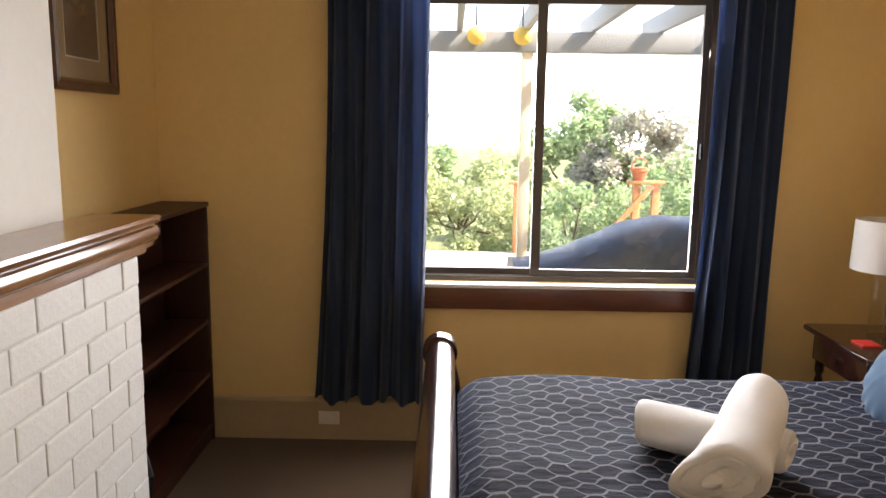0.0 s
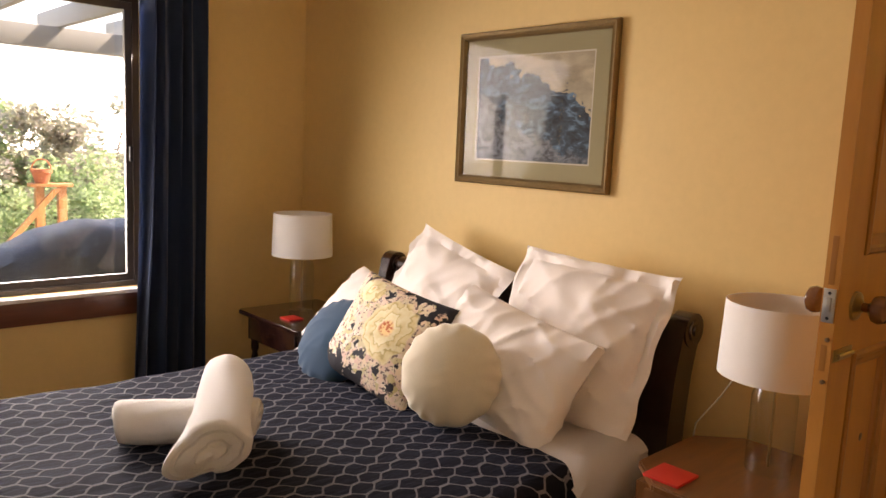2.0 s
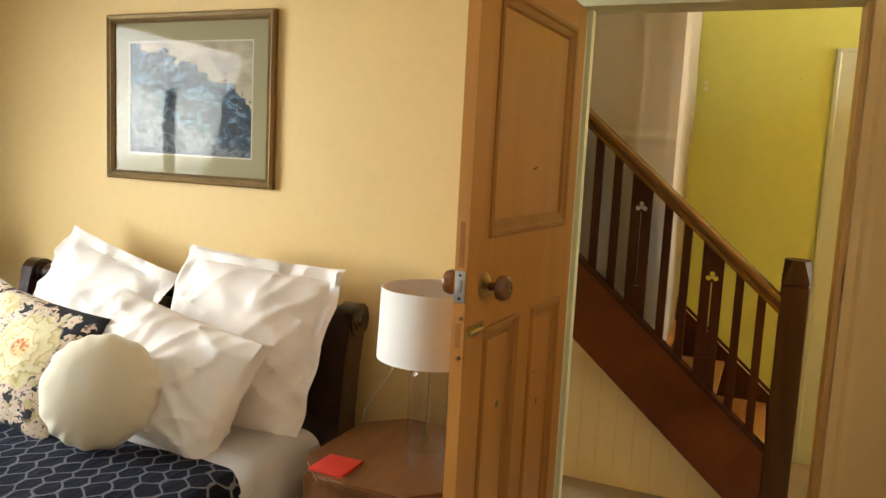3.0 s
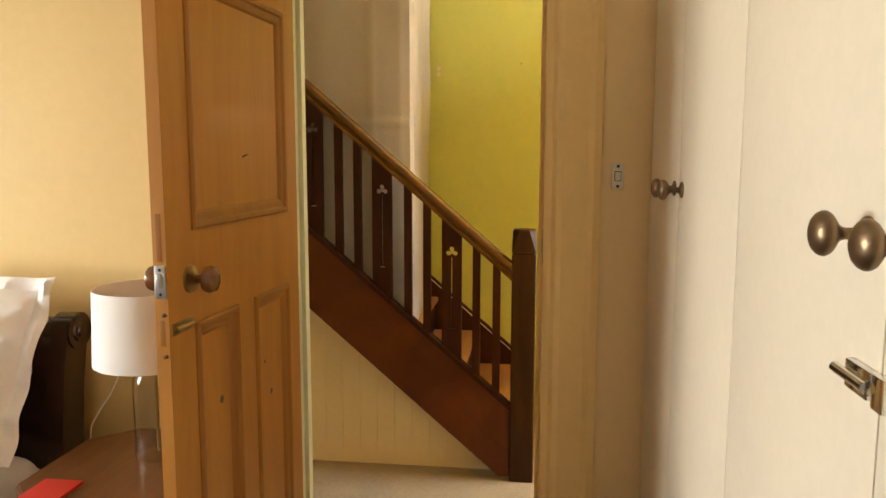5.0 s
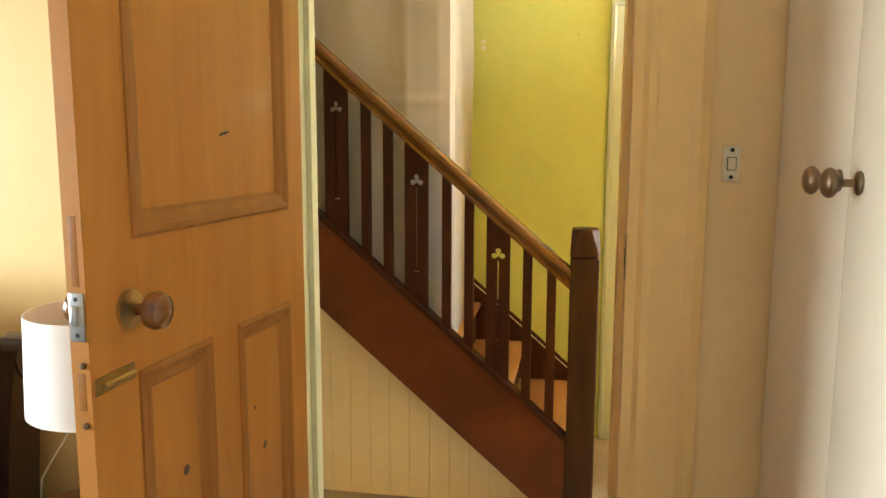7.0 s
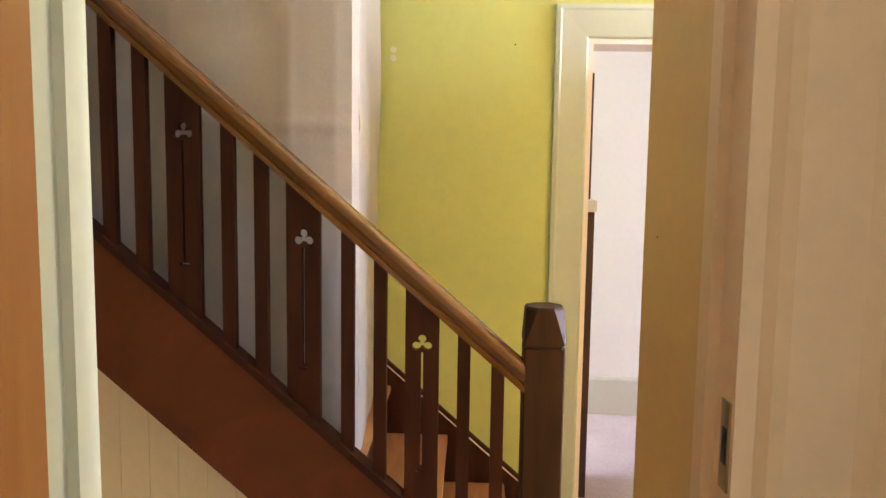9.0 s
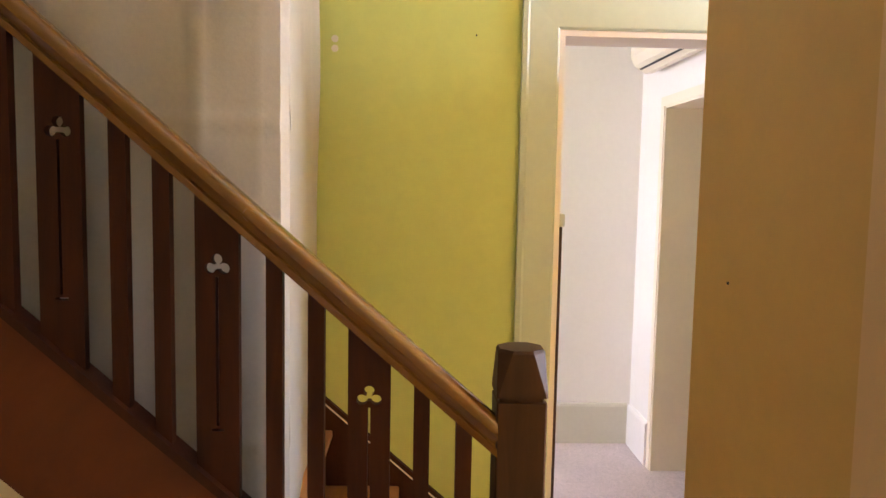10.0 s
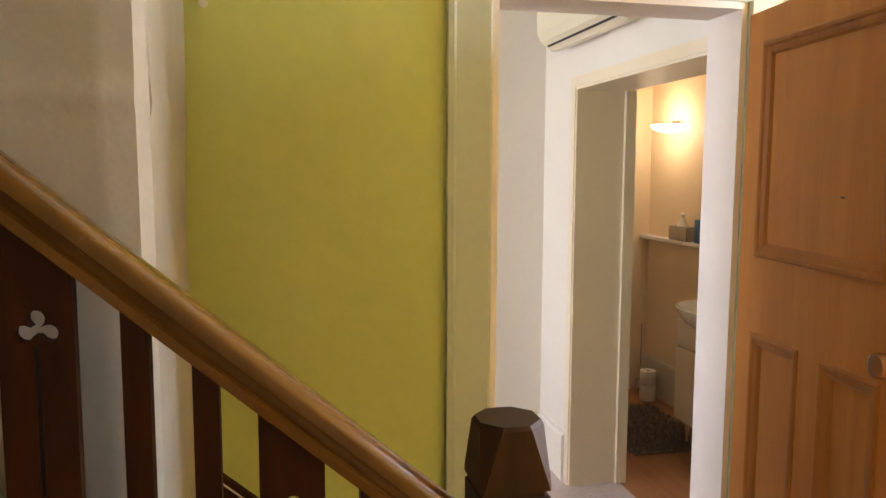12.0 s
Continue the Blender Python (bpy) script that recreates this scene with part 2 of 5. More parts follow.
OCHRE = surface("satin_trim_paint", (0.87, 0.59, 0.25), 0.34, 0.06, 1.5, 30, 0.08)
BREAST = surface("off_white_wall_paint", (0.62, 0.585, 0.52), 0.6, 0.05, 1.0, 30, 0.10)
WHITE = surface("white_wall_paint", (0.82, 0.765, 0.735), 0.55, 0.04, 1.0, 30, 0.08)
CUPBOARD = surface("cupboard_paint", (0.85, 0.745, 0.58), 0.40, 0.05, 1.5, 50, 0.10)
CEILING = surface("ceiling_paint", (0.86, 0.83, 0.76), 0.8, 0.04)
BOARDING = surface("pale_cream_boarding_paint", (0.80, 0.68, 0.42), 0.45, 0.06, 1.5, 40, 0.08)
YELLOW = surface("yellow_green_wall_paint", (0.475, 0.525, 0.15), 0.5, 0.07, 0.9, 22, 0.14, dist=0.004)
TRIM = surface("pale_trim_paint", (0.45, 0.505, 0.42), 0.4, 0.05, 2.0, 40, 0.08)
SKIRT = surface("skirting_paint", (0.44, 0.32, 0.18), 0.45, 0.08, 2.0, 40, 0.08)
GREYTRIM = surface("grey_skirting_paint", (0.60, 0.56, 0.48), 0.45, 0.05)
BRICK = surface("white_painted_brick", (0.62, 0.595, 0.545), 0.6, 0.06, 6, 60, 0.35, dist=0.006)
BATHPAINT = surface("warm_cream_bathroom_paint", (0.80, 0.66, 0.46), 0.5, 0.04, 1.0, 30, 0.08)
MORTAR = surface("painted_mortar", (0.58, 0.55, 0.49), 0.8, 0.15, 6, 80, 0.4)
CARPET = carpet("brown_carpet", (0.086, 0.045, 0.016))
HALLCARPET = carpet("beige_hall_carpet", (0.36, 0.30, 0.20))
LILAC = carpet("pale_lilac_carpet", (0.60, 0.49, 0.49))
BOARDS = wood("bathroom_floorboards", (0.26, 0.10, 0.04), (0.42, 0.20, 0.09), 0.35, (1.2, 14, 14))
PINE = wood("varnished_pine", (0.43, 0.165, 0.031), (0.56, 0.250, 0.058), 0.45, (9, 9, 0.8), 1.6, 0.05, 2.6, 0.3)
MOULD = wood("varnished_moulding", (0.29, 0.105, 0.019), (0.42, 0.180, 0.040), 0.45, (9, 9, 0.8), 1.6, 0.0, spec=0.3)
DARKSTAIR = wood("dark_stair_timber", (0.018, 0.0045, 0.0018), (0.064, 0.017, 0.005), 0.6, (9, 9, 1.0), 2.0, 0.0, spec=0.22)
STRINGER = wood("stair_string_timber", (0.058, 0.014, 0.003), (0.155, 0.041, 0.008), 0.45, (9, 1.2, 1.2), 2.0, 0.0, spec=0.3)
HANDRAIL = wood("polished_handrail", (0.085, 0.036, 0.005), (0.185, 0.088, 0.012), 0.24, (12, 1.4, 1.4), 2.0, 0.22)
NEWEL = wood("worn_newel_timber", (0.018, 0.007, 0.0025), (0.058, 0.024, 0.008), 0.55, (9, 9, 1.0), 2.0, 0.0, spec=0.24)
TREAD = wood("worn_stair_tread", (0.30, 0.13, 0.04), (0.55, 0.28, 0.10), 0.4, (1.2, 12, 12))
MAHOGANY = wood("dark_mahogany", (0.012, 0.004, 0.003), (0.050, 0.015, 0.009), 0.22, (2, 12, 12), 2.0, 0.6)
SHELFWOOD = wood("red_brown_bookcase_timber", (0.030, 0.007, 0.003), (0.075, 0.019, 0.007), 0.5, (10, 10, 1.0), 2.0, 0.0)
MANTEL = wood("varnished_mantel", (0.17, 0.075, 0.028), (0.34, 0.165, 0.070), 0.22, (12, 1.2, 12), 2.0, 0.5)
TABLEWOOD = wood("orange_brown_table_timber", (0.12, 0.042, 0.013), (0.25, 0.102, 0.034), 0.32, (1.5, 12, 12), 2.0, 0.3)
SILLWOOD = wood("red_brown_sill_timber", (0.11, 0.032, 0.014), (0.22, 0.072, 0.030), 0.3, (1.2, 12, 12), 2.0, 0.4)
SASH = surface("bronze_window_frame", (0.085, 0.065, 0.050), 0.35, 0.1, 3, 60, 0.05)
CURTAIN = surface("blue_curtain_cloth", (0.034, 0.064, 0.135), 0.85, 0.18, 3, 300, 0.3, sheen=0.3, dist=0.002)
LINEN = surface("white_linen", (0.92, 0.855, 0.805), 0.8, 0.03, 4, 240, 0.2, sheen=0.2, dist=0.002)
TOWEL = surface("white_towelling", (0.90, 0.87, 0.83), 0.95, 0.04, 6, 320, 0.8, sheen=0.4, dist=0.006)
VELVET = surface("cream_velvet", (0.74, 0.66, 0.50), 0.85, 0.06, 5, 200, 0.2, sheen=0.5, dist=0.002)
BLUEVELVET = surface("blue_velvet", (0.010, 0.058, 0.115), 0.85, 0.15, 5, 200, 0.2, sheen=0.15, dist=0.002)
SHADE = surface("white_lampshade_linen", (0.84, 0.81, 0.77), 0.85, 0.03, 4, 260, 0.25, dist=0.002)
SHEET = surface("thin_white_dust_sheet", (0.74, 0.70, 0.63), 0.6, 0.07, 3, 90, 0.15, dist=0.003)
BRASS = surface("aged_brass", (0.46, 0.34, 0.16), 0.32, 0.15, 8, 60, 0.05, metal=1.0)
BRONZE = surface("brown_bronze_knob", (0.23, 0.15, 0.085), 0.36, 0.15, 8, 60, 0.05, metal=0.85)
CHROME = surface("chrome", (0.75, 0.75, 0.75), 0.14, 0.04, 8, 60, 0.02, metal=1.0)
STEEL = surface("worn_steel_plate", (0.55, 0.54, 0.52), 0.32, 0.12, 20, 120, 0.1, metal=1.0)
KNOBWOOD = wood("polished_knob_timber", (0.10, 0.032, 0.010), (0.30, 0.12, 0.035), 0.2, (6, 6, 6), 2.0, 0.6)
PLASTIC = surface("white_plastic", (0.78, 0.70, 0.57), 0.35, 0.03)
GILT = surface("antique_gilt_frame", (0.24, 0.155, 0.065), 0.38, 0.2, 14, 90, 0.2, metal=0.5)
DARKFRAME = wood("dark_picture_frame", (0.06, 0.025, 0.012), (0.14, 0.062, 0.030), 0.35, (8, 8, 8))
MOUNT = surface("sage_picture_mount", (0.33, 0.285, 0.16), 0.85, 0.04, 3, 150, 0.1)
PALEMOUNT = surface("pale_picture_mount", (0.55, 0.50, 0.40), 0.85, 0.04, 3, 150, 0.1)
BROWNMOUNT = surface("brown_picture_mount", (0.26, 0.19, 0.11), 0.85, 0.04, 3, 150, 0.1)
RED = surface("red_card", (0.62, 0.03, 0.02), 0.5, 0.06)
BLACK = surface("black_metal", (0.012, 0.012, 0.014), 0.45, 0.2)
CERAMIC = surface("white_ceramic", (0.82, 0.82, 0.80), 0.12, 0.02, relief=0.0)
RUG = carpet("dark_grey_shag", (0.21, 0.165, 0.145))
PAPER = surface("tissue_paper", (0.84, 0.82, 0.78), 0.9, 0.03, 10, 200, 0.3)
CARDBOX = surface("beige_card_box", (0.42, 0.36, 0.28), 0.7, 0.15, 30, 90, 0.1)
BLUEBOX = surface("blue_packet", (0.05, 0.16, 0.36), 0.4, 0.1)
PANE = glass("window_glass", (0.97, 0.98, 0.97))
PICGLASS = glass("picture_glass", (1, 1, 1), 0.01, 0.20)
LAMPGLASS = glass("lamp_glass", (0.93, 0.94, 0.92), 0.02, 1.3)
DECK = wood("weathered_deck_timber", (0.26, 0.22, 0.18), (0.46, 0.41, 0.35), 0.7, (1.2, 12, 12))
PERGOLA = surface("grey_pergola_paint", (0.26, 0.28, 0.28), 0.6, 0.12, 3, 60, 0.15)
POSTPAINT = surface("cream_post_paint", (0.62, 0.55, 0.40), 0.6, 0.1, 3, 60, 0.15)
CEDAR = wood("orange_stained_rail_timber", (0.34, 0.14, 0.05), (0.58, 0.28, 0.11), 0.5, (8, 8, 1.0))
COVER = surface("dark_blue_vinyl_cover", (0.018, 0.027, 0.046), 0.42, 0.18, 3, 40, 0.3, dist=0.01)
TERRACOTTA = surface("terracotta", (0.42, 0.13, 0.06), 0.75, 0.15)
LANTERN = surface("yellow_paper_lantern", (0.80, 0.55, 0.10), 0.7, 0.1)
GRASS = surface("garden_ground", (0.10, 0.12, 0.045), 0.95, 0.35, 0.8, 20, 0.5, dist=0.05)
BARK = surface("bark", (0.12, 0.085, 0.06), 0.9, 0.3, 6, 40, 0.6, dist=0.02)


def leaf_material(name, dark, light):
    m, nt, b = nodes_of(name)
    g = nt.nodes.new("ShaderNodeNewGeometry")
    col = ramp(nt, g.outputs["Random Per Island"], ((0.0, dark), (1.0, light)))
    nt.links.new(col, b.inputs["Base Color"])
    b.inputs["Roughness"].default_value = 0.55
    lit, mix = nt.nodes.new("ShaderNodeBsdfTranslucent"), nt.nodes.new("ShaderNodeMixShader")
    nt.links.new(mixed(nt, 0.5, col, (0.34, 0.52, 0.26), "ADD"), lit.inputs["Color"])
    mix.inputs[0].default_value = 0.45
    nt.links.new(b.outputs[0], mix.inputs[1])
    nt.links.new(lit.outputs[0], mix.inputs[2])
    nt.links.new(mix.outputs[0], nt.nodes["Material Output"].inputs["Surface"])
    return m


# leaf tones lifted above real foliage, so glare and haze sit in the colour
LEAF = leaf_material("green_leaves", (0.10, 0.17, 0.075), (0.33, 0.42, 0.24))
LEAFPALE = leaf_material("pale_shrub_leaves", (0.20, 0.24, 0.11), (0.46, 0.47, 0.28))
LEAFPURPLE = leaf_material("purple_grey_leaves", (0.19, 0.165, 0.165), (0.40, 0.36, 0.35))


# ---- building helpers ----
def box(bm, x0, y0, z0, x1, y1, z1):
    made = bmesh.ops.create_cube(bm, size=1)["verts"]
    c, s = Vector(((x0 + x1) / 2, (y0 + y1) / 2, (z0 + z1) / 2)), Vector((abs(x1 - x0), abs(y1 - y0), abs(z1 - z0)))
    for v in made:
        v.co = Vector((v.co.x * s.x, v.co.y * s.y, v.co.z * s.z)) + c
    return made


def soft_box(x0, y0, z0, x1, y1, z1, r=0.006, n=2):
    bm = bmesh.new()
    box(bm, x0, y0, z0, x1, y1, z1)
    bmesh.ops.bevel(bm, geom=bm.edges[:], offset=r, segments=n, affect="EDGES", profile=0.6)
    return bm


def boxes(*sizes):
    bm = bmesh.new()
    for s in sizes:
        box(bm, *s)
    return bm


def mesh_of(name, bm, material, smooth=False):
    me = bpy.data.meshes.new(name)
    bmesh.ops.recalc_face_normals(bm, faces=bm.faces[:])
    bm.to_mesh(me)
    bm.free()
    me.materials.append(material)
    if smooth:
        me.shade_smooth()
        me.set_sharp_from_angle(angle=radians(40))
    return me


def structure(name, bm, material, label="", smooth=False):
    return tagged(new(name, mesh_of(name, bm, material, smooth)), label, "", "", "structure")


def thing(name, label, category, group="", at=None):
    e = tagged(new(name), label, category, group)
    e.empty_display_size = 0.1
    if at is not None:
        e.matrix_world = at if isinstance(at, Matrix) else Matrix.Translation(at)
    return e


def part(name, bm, material, parent, label="", smooth=True):
    me = bm if isinstance(bm, bpy.types.Mesh) else mesh_of(name, bm, material, smooth)
    ob = new(name, me)
    ob.parent = parent
    return tagged(ob, label) if label else ob


def solid(name, bm, material, label, category, group="", at=None, smooth=True):
    ob = new(name, mesh_of(name, bm, material, smooth))
    if at is not None:
        ob.matrix_world = at if isinstance(at, Matrix) else Matrix.Translation(at)
    return tagged(ob, label, category, group)


def lathe(profile, n=28, bm=None, at=(0, 0, 0), axis="z"):
    """Turn (radius, height) pairs round an axis."""
    bm = bm or bmesh.new()
    rings = []
    for r, h in profile:
        ring = []
        for k in range(n):
            a = 2 * math.pi * k / n
            p = (r * math.cos(a), r * math.sin(a), h)
            if axis == "x":
                p = (h, p[0], p[1])
            elif axis == "y":
                p = (p[0], h, p[1])
            ring.append(bm.verts.new(Vector(p) + Vector(at)))
        rings.append(ring)
    for a, b in zip(rings, rings[1:]):
        for k in range(n):
            bm.faces.new((a[k], a[(k + 1) % n], b[(k + 1) % n], b[k]))
    for ring in (rings[0], rings[-1]):
        if (ring[0].co - ring[n // 2].co).length > 1e-5:
            bm.faces.new(ring)
    bmesh.ops.remove_doubles(bm, verts=bm.verts[:], dist=1e-6)
    return bm


def prism(outline, lo, hi, axis="y", bm=None):
    """A flat outline pushed along an axis. For axis y the outline is (x, z); for x it is (y, z); for z it is (x, y)."""
    bm = bm or bmesh.new()
    def at(p, h):
        return {"y": (p[0], h, p[1]), "x": (h, p[0], p[1]), "z": (p[0], p[1], h)}[axis]
    a = [bm.verts.new(at(p, lo)) for p in outline]
    b = [bm.verts.new(at(p, hi)) for p in outline]
    n = len(outline)
    bm.faces.new(a)
    bm.faces.new(b[::-1])
    for k in range(n):
        bm.faces.new((a[k], b[k], b[(k + 1) % n], a[(k + 1) % n]))
    return bm


def swept(points, radius, n=8, closed=False):
    """A round rod along points."""
    bm = bmesh.new()
    rings = []
    pts = [Vector(p) for p in points]
    for i, p in enumerate(pts):
        d = (pts[min(i + 1, len(pts) - 1)] - pts[max(i - 1, 0)]).normalized()
        side = d.cross(Vector((0, 0, 1)))
        side = side.normalized() if side.length > 1e-4 else Vector((1, 0, 0))
        up = side.cross(d)
        r = radius[i] if isinstance(radius, (list, tuple)) else radius
        rings.append([bm.verts.new(p + r * (math.cos(2 * math.pi * k / n) * side + math.sin(2 * math.pi * k / n) * up)) for k in range(n)])
    for a, b in zip(rings, rings[1:]):
        for k in range(n):
            bm.faces.new((a[k], a[(k + 1) % n], b[(k + 1) % n], b[k]))
    bm.faces.new(rings[0])
    bm.faces.new(rings[-1][::-1])
    return bm


def cut_plate(splines, depth):
    """A plate of that thickness in the xy plane from an outline and the holes in it."""
    cu = bpy.data.curves.new("outline", "CURVE")
    cu.dimensions, cu.fill_mode, cu.extrude = "2D", "BOTH", depth / 2
    for pts in splines:
        s = cu.splines.new("POLY")
        s.points.add(len(pts) - 1)
        for q, (x, y) in zip(s.points, pts):
            q.co = (x, y, 0, 1)
        s.use_cyclic_u = True
    ob = bpy.data.objects.new("outline", cu)
    me = bpy.data.meshes.new_from_object(ob)
    bm = bmesh.new()
    bm.from_mesh(me)
    bpy.data.objects.remove(ob)
    bpy.data.curves.remove(cu)
    bpy.data.meshes.remove(me)
    return bm


# ---- bedroom shell ----
RW, RN, RS, CEIL = -3.555, 3.48, -0.79, 2.75
DY0, DY1, DTOP = -0.472, 0.325, 2.05
structure("floor", boxes((RW, RS, -0.1, 0.0, RN, 0.0)), CARPET, "mid-brown fitted bedroom carpet")
structure("ceiling", boxes((RW - 0.1, RS - 0.1, CEIL, 0.11, RN + 0.14, CEIL + 0.1)), CEILING)
# strip of the same wall, coloured lighter to hold its bounce light
structure("wall_east_return", boxes((0, RS, 0, 0.11, DY0, CEIL)), BRIGHTPEACH, "peach wall strip beside the cupboard, brightened for its bounce light")
structure("wall_east", boxes((0, DY0, DTOP, 0.11, DY1, CEIL), (0, DY1, 0, 0.11, RN, CEIL)), CREAM, "cream painted wall behind the bed")
WX0, WX1, WZ0, WZ1 = -2.36, -0.915, 0.82, 2.22
structure("wall_north", boxes((RW, RN, 0, WX0, RN + 0.14, CEIL), (WX1, RN, 0, 0.11, RN + 0.14, CEIL), (WX0, RN, 0, WX1, RN + 0.14, WZ0), (WX0, RN, WZ1, WX1, RN + 0.14, CEIL)), CREAM, "cream painted window wall")
structure("wall_west", boxes((RW - 0.1, RS - 0.1, 0, RW, RN + 0.14, CEIL)), CREAM, "cream painted alcove wall")
structure("wall_south", boxes((RW, RS - 0.1, 0, 0.0, RS, CEIL)), CREAM)
structure("chimney_breast", soft_box(RW, 0.2, 0, -3.29, 2.06, CEIL, 0.008), BREAST, "white painted chimney breast above the mantel", True)


def skirting(name, x0, y0, x1, y1, z, t, nx, ny, material, label=""):
    """A skirting board with a rounded top that stands off a wall by t towards (nx, ny)."""
    along_x = ny != 0
    prof = [(0, 0), (t, 0), (t, z - 0.02), (t * 0.75, z - 0.006), (t * 0.3, z), (0, z)]
    if along_x:
        bm = prism([(y0 + ny * a, b) for a, b in prof], x0, x1, "x")
    else:
        bm = prism([(x0 + nx * a, b) for a, b in prof], y0, y1, "y")
    return structure(name, bm, material, label)


skirting("baseboard_north", RW, RN, 0, RN, 0.218, 0.022, 0, -1, SKIRT, "tall painted skirting board under the window")
skirting("baseboard_east", 0, 0.42, 0, RN - 0.023, 0.195, 0.022, -1, 0, SKIRT)

# ---- bedroom doorway trim ----
structure("door_frame_right", boxes((-0.012, DY0, 0, 0.122, DY0 + 0.022, DTOP), (0.045, DY0 + 0.0215, 0, 0.08, DY0 + 0.036, DTOP - 0.0225)), OCHRE, "tan painted door lining with a worn strike plate")
structure("door_frame_1", boxes((-0.012, DY1 - 0.022, 0, 0.122, DY1 + 0.0, DTOP), (-0.012, DY0 + 0.022, DTOP - 0.022, 0.122, DY1 - 0.022, DTOP), (0.045, DY1 - 0.036, 0, 0.08, DY1 - 0.0215, DTOP - 0.0225) ), LINING, "pale painted door lining and stops")


def architrave(name, plane, y0, y1, top, prof, material, label):
    """Three moulded boards round a door opening, mitred at the corners; prof is (out from the opening, proud of the wall)."""
    bm, rows = bmesh.new(), []
    for a, b in prof:
        rows.append([bm.verts.new((plane - b, y, z)) for y, z in ((y0 - a, 0), (y0 - a, top + a), (y1 + a, top + a), (y1 + a, 0))])
    rows.append(rows[0])
    for r0, r1 in zip(rows, rows[1:]):
        for k in range(3):
            bm.faces.new((r0[k], r0[k + 1], r1[k + 1], r1[k]))
    for k in (0, 3):
        bm.faces.new([r[k] for r in rows[:-1]])
    return structure(name, bm, material, label)


architrave("trim_door_1", 0.0, DY0, DY1, DTOP, [(0, 0), (0, 0.012), (0.012, 0.020), (0.03, 0.016), (0.10, 0.020), (0.118, 0.027), (0.138, 0.022), (0.138, 0)], OCHRE, "tan painted moulded architrave")
sp = thing("strike_plate", "worn brass strike plate on the door lining", "strike plate")
part("plate", soft_box(-0.004, DY0 + 0.0215, 1.235, 0.022, DY0 + 0.0245, 1.335, 0.001), BRASS, sp)
part("keep", soft_box(0.0, DY0 + 0.024, 1.265, 0.014, DY0 + 0.0255, 1.305, 0.0005), BLACK, sp)

# ---- hall shell ----
YW = 2.20
D2A, D2B, D2TOP = -1.40, -0.613, 2.10
structure("hall_floor", boxes((0.0, -3.0, -0.1, YW + 0.2, 4.2, -0.001)), HALLCARPET, "beige fitted hall carpet")
structure("hall_ceiling", boxes((0.11, -3.1, 3.4, YW + 0.2, 4.3, 3.5)), CEILING)
structure("wall_hall_nib", boxes((0.1225, -3.0, 0, 0.44, -0.452, 3.4)), NIB, "ochre painted wall end beside the bedroom door")
structure("wall_hall_west", boxes((0.0, RN + 0.14, 0, 0.11, 4.2, 3.4), (0.0, -3.0, CEIL + 0.1, 0.11, RN + 0.14, 3.4), (0.0, -3.0, 0, 0.11, RS - 0.1, CEIL + 0.1)), CREAM)
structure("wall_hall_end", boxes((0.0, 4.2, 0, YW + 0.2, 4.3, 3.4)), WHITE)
# unseen end wall; its opening is added for the hall lamp
structure("wall_hall_south", boxes((0.0, -3.1, 0, 1.0, -3.0, 3.4), (2.0, -3.1, 0, YW + 0.2, -3.0, 3.4), (1.0, -3.1, 0, 2.0, -3.0, 0.95), (1.0, -3.1, 2.5, 2.0, -3.0, 3.4)), CREAM)
structure("wall_yellow", boxes((YW, D2B, 0, YW + 0.17, 4.2, 3.4), (YW, -3.0, 0, YW + 0.17, D2A, 3.4), (YW, D2A, D2TOP, YW + 0.17, D2B, 3.4)), YELLOW, "yellow-green painted stair wall with small marks")
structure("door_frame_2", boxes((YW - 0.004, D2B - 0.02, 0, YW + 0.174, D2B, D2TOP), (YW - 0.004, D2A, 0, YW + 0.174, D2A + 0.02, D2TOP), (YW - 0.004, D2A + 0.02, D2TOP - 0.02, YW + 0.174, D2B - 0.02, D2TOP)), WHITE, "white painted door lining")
architrave("trim_door_2", YW, D2A, D2B, D2TOP, [(0, 0), (0, 0.012), (0.008, 0.018), (0.104, 0.021), (0.112, 0.026), (0.128, 0.024), (0.128, 0)], TRIM, "pale green-white flat architrave")

# ---- far room and bathroom shell ----
FX, FY, D3X0, D3X1, D3TOP = 4.07, -1.46, 2.44, 3.63, 2.01
structure("far_room_floor", boxes((YW + 0.172, FY - 0.27, -0.1, FX + 0.1, 2.4, -0.002)), LILAC, "pale lilac fitted carpet")
structure("far_room_ceiling", boxes((YW + 0.17, FY - 0.0, 2.62, FX + 0.1, 2.5, 2.7)), CEILING)
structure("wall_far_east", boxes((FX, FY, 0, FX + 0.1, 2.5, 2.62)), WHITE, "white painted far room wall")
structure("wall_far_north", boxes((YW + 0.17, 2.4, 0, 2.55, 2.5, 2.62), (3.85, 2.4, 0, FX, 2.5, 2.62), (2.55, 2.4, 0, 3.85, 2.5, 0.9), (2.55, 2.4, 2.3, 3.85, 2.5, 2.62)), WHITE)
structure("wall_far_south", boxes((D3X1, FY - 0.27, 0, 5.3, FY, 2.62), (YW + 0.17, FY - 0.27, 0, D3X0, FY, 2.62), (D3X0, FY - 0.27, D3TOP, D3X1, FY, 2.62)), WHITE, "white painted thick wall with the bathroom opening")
skirting("baseboard_far_east", FX, FY + 0.021, FX, 2.4, 0.25, 0.02, -1, 0, GREYTRIM, "deep grey-white skirting board")
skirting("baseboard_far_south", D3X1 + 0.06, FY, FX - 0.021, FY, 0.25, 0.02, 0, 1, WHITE)
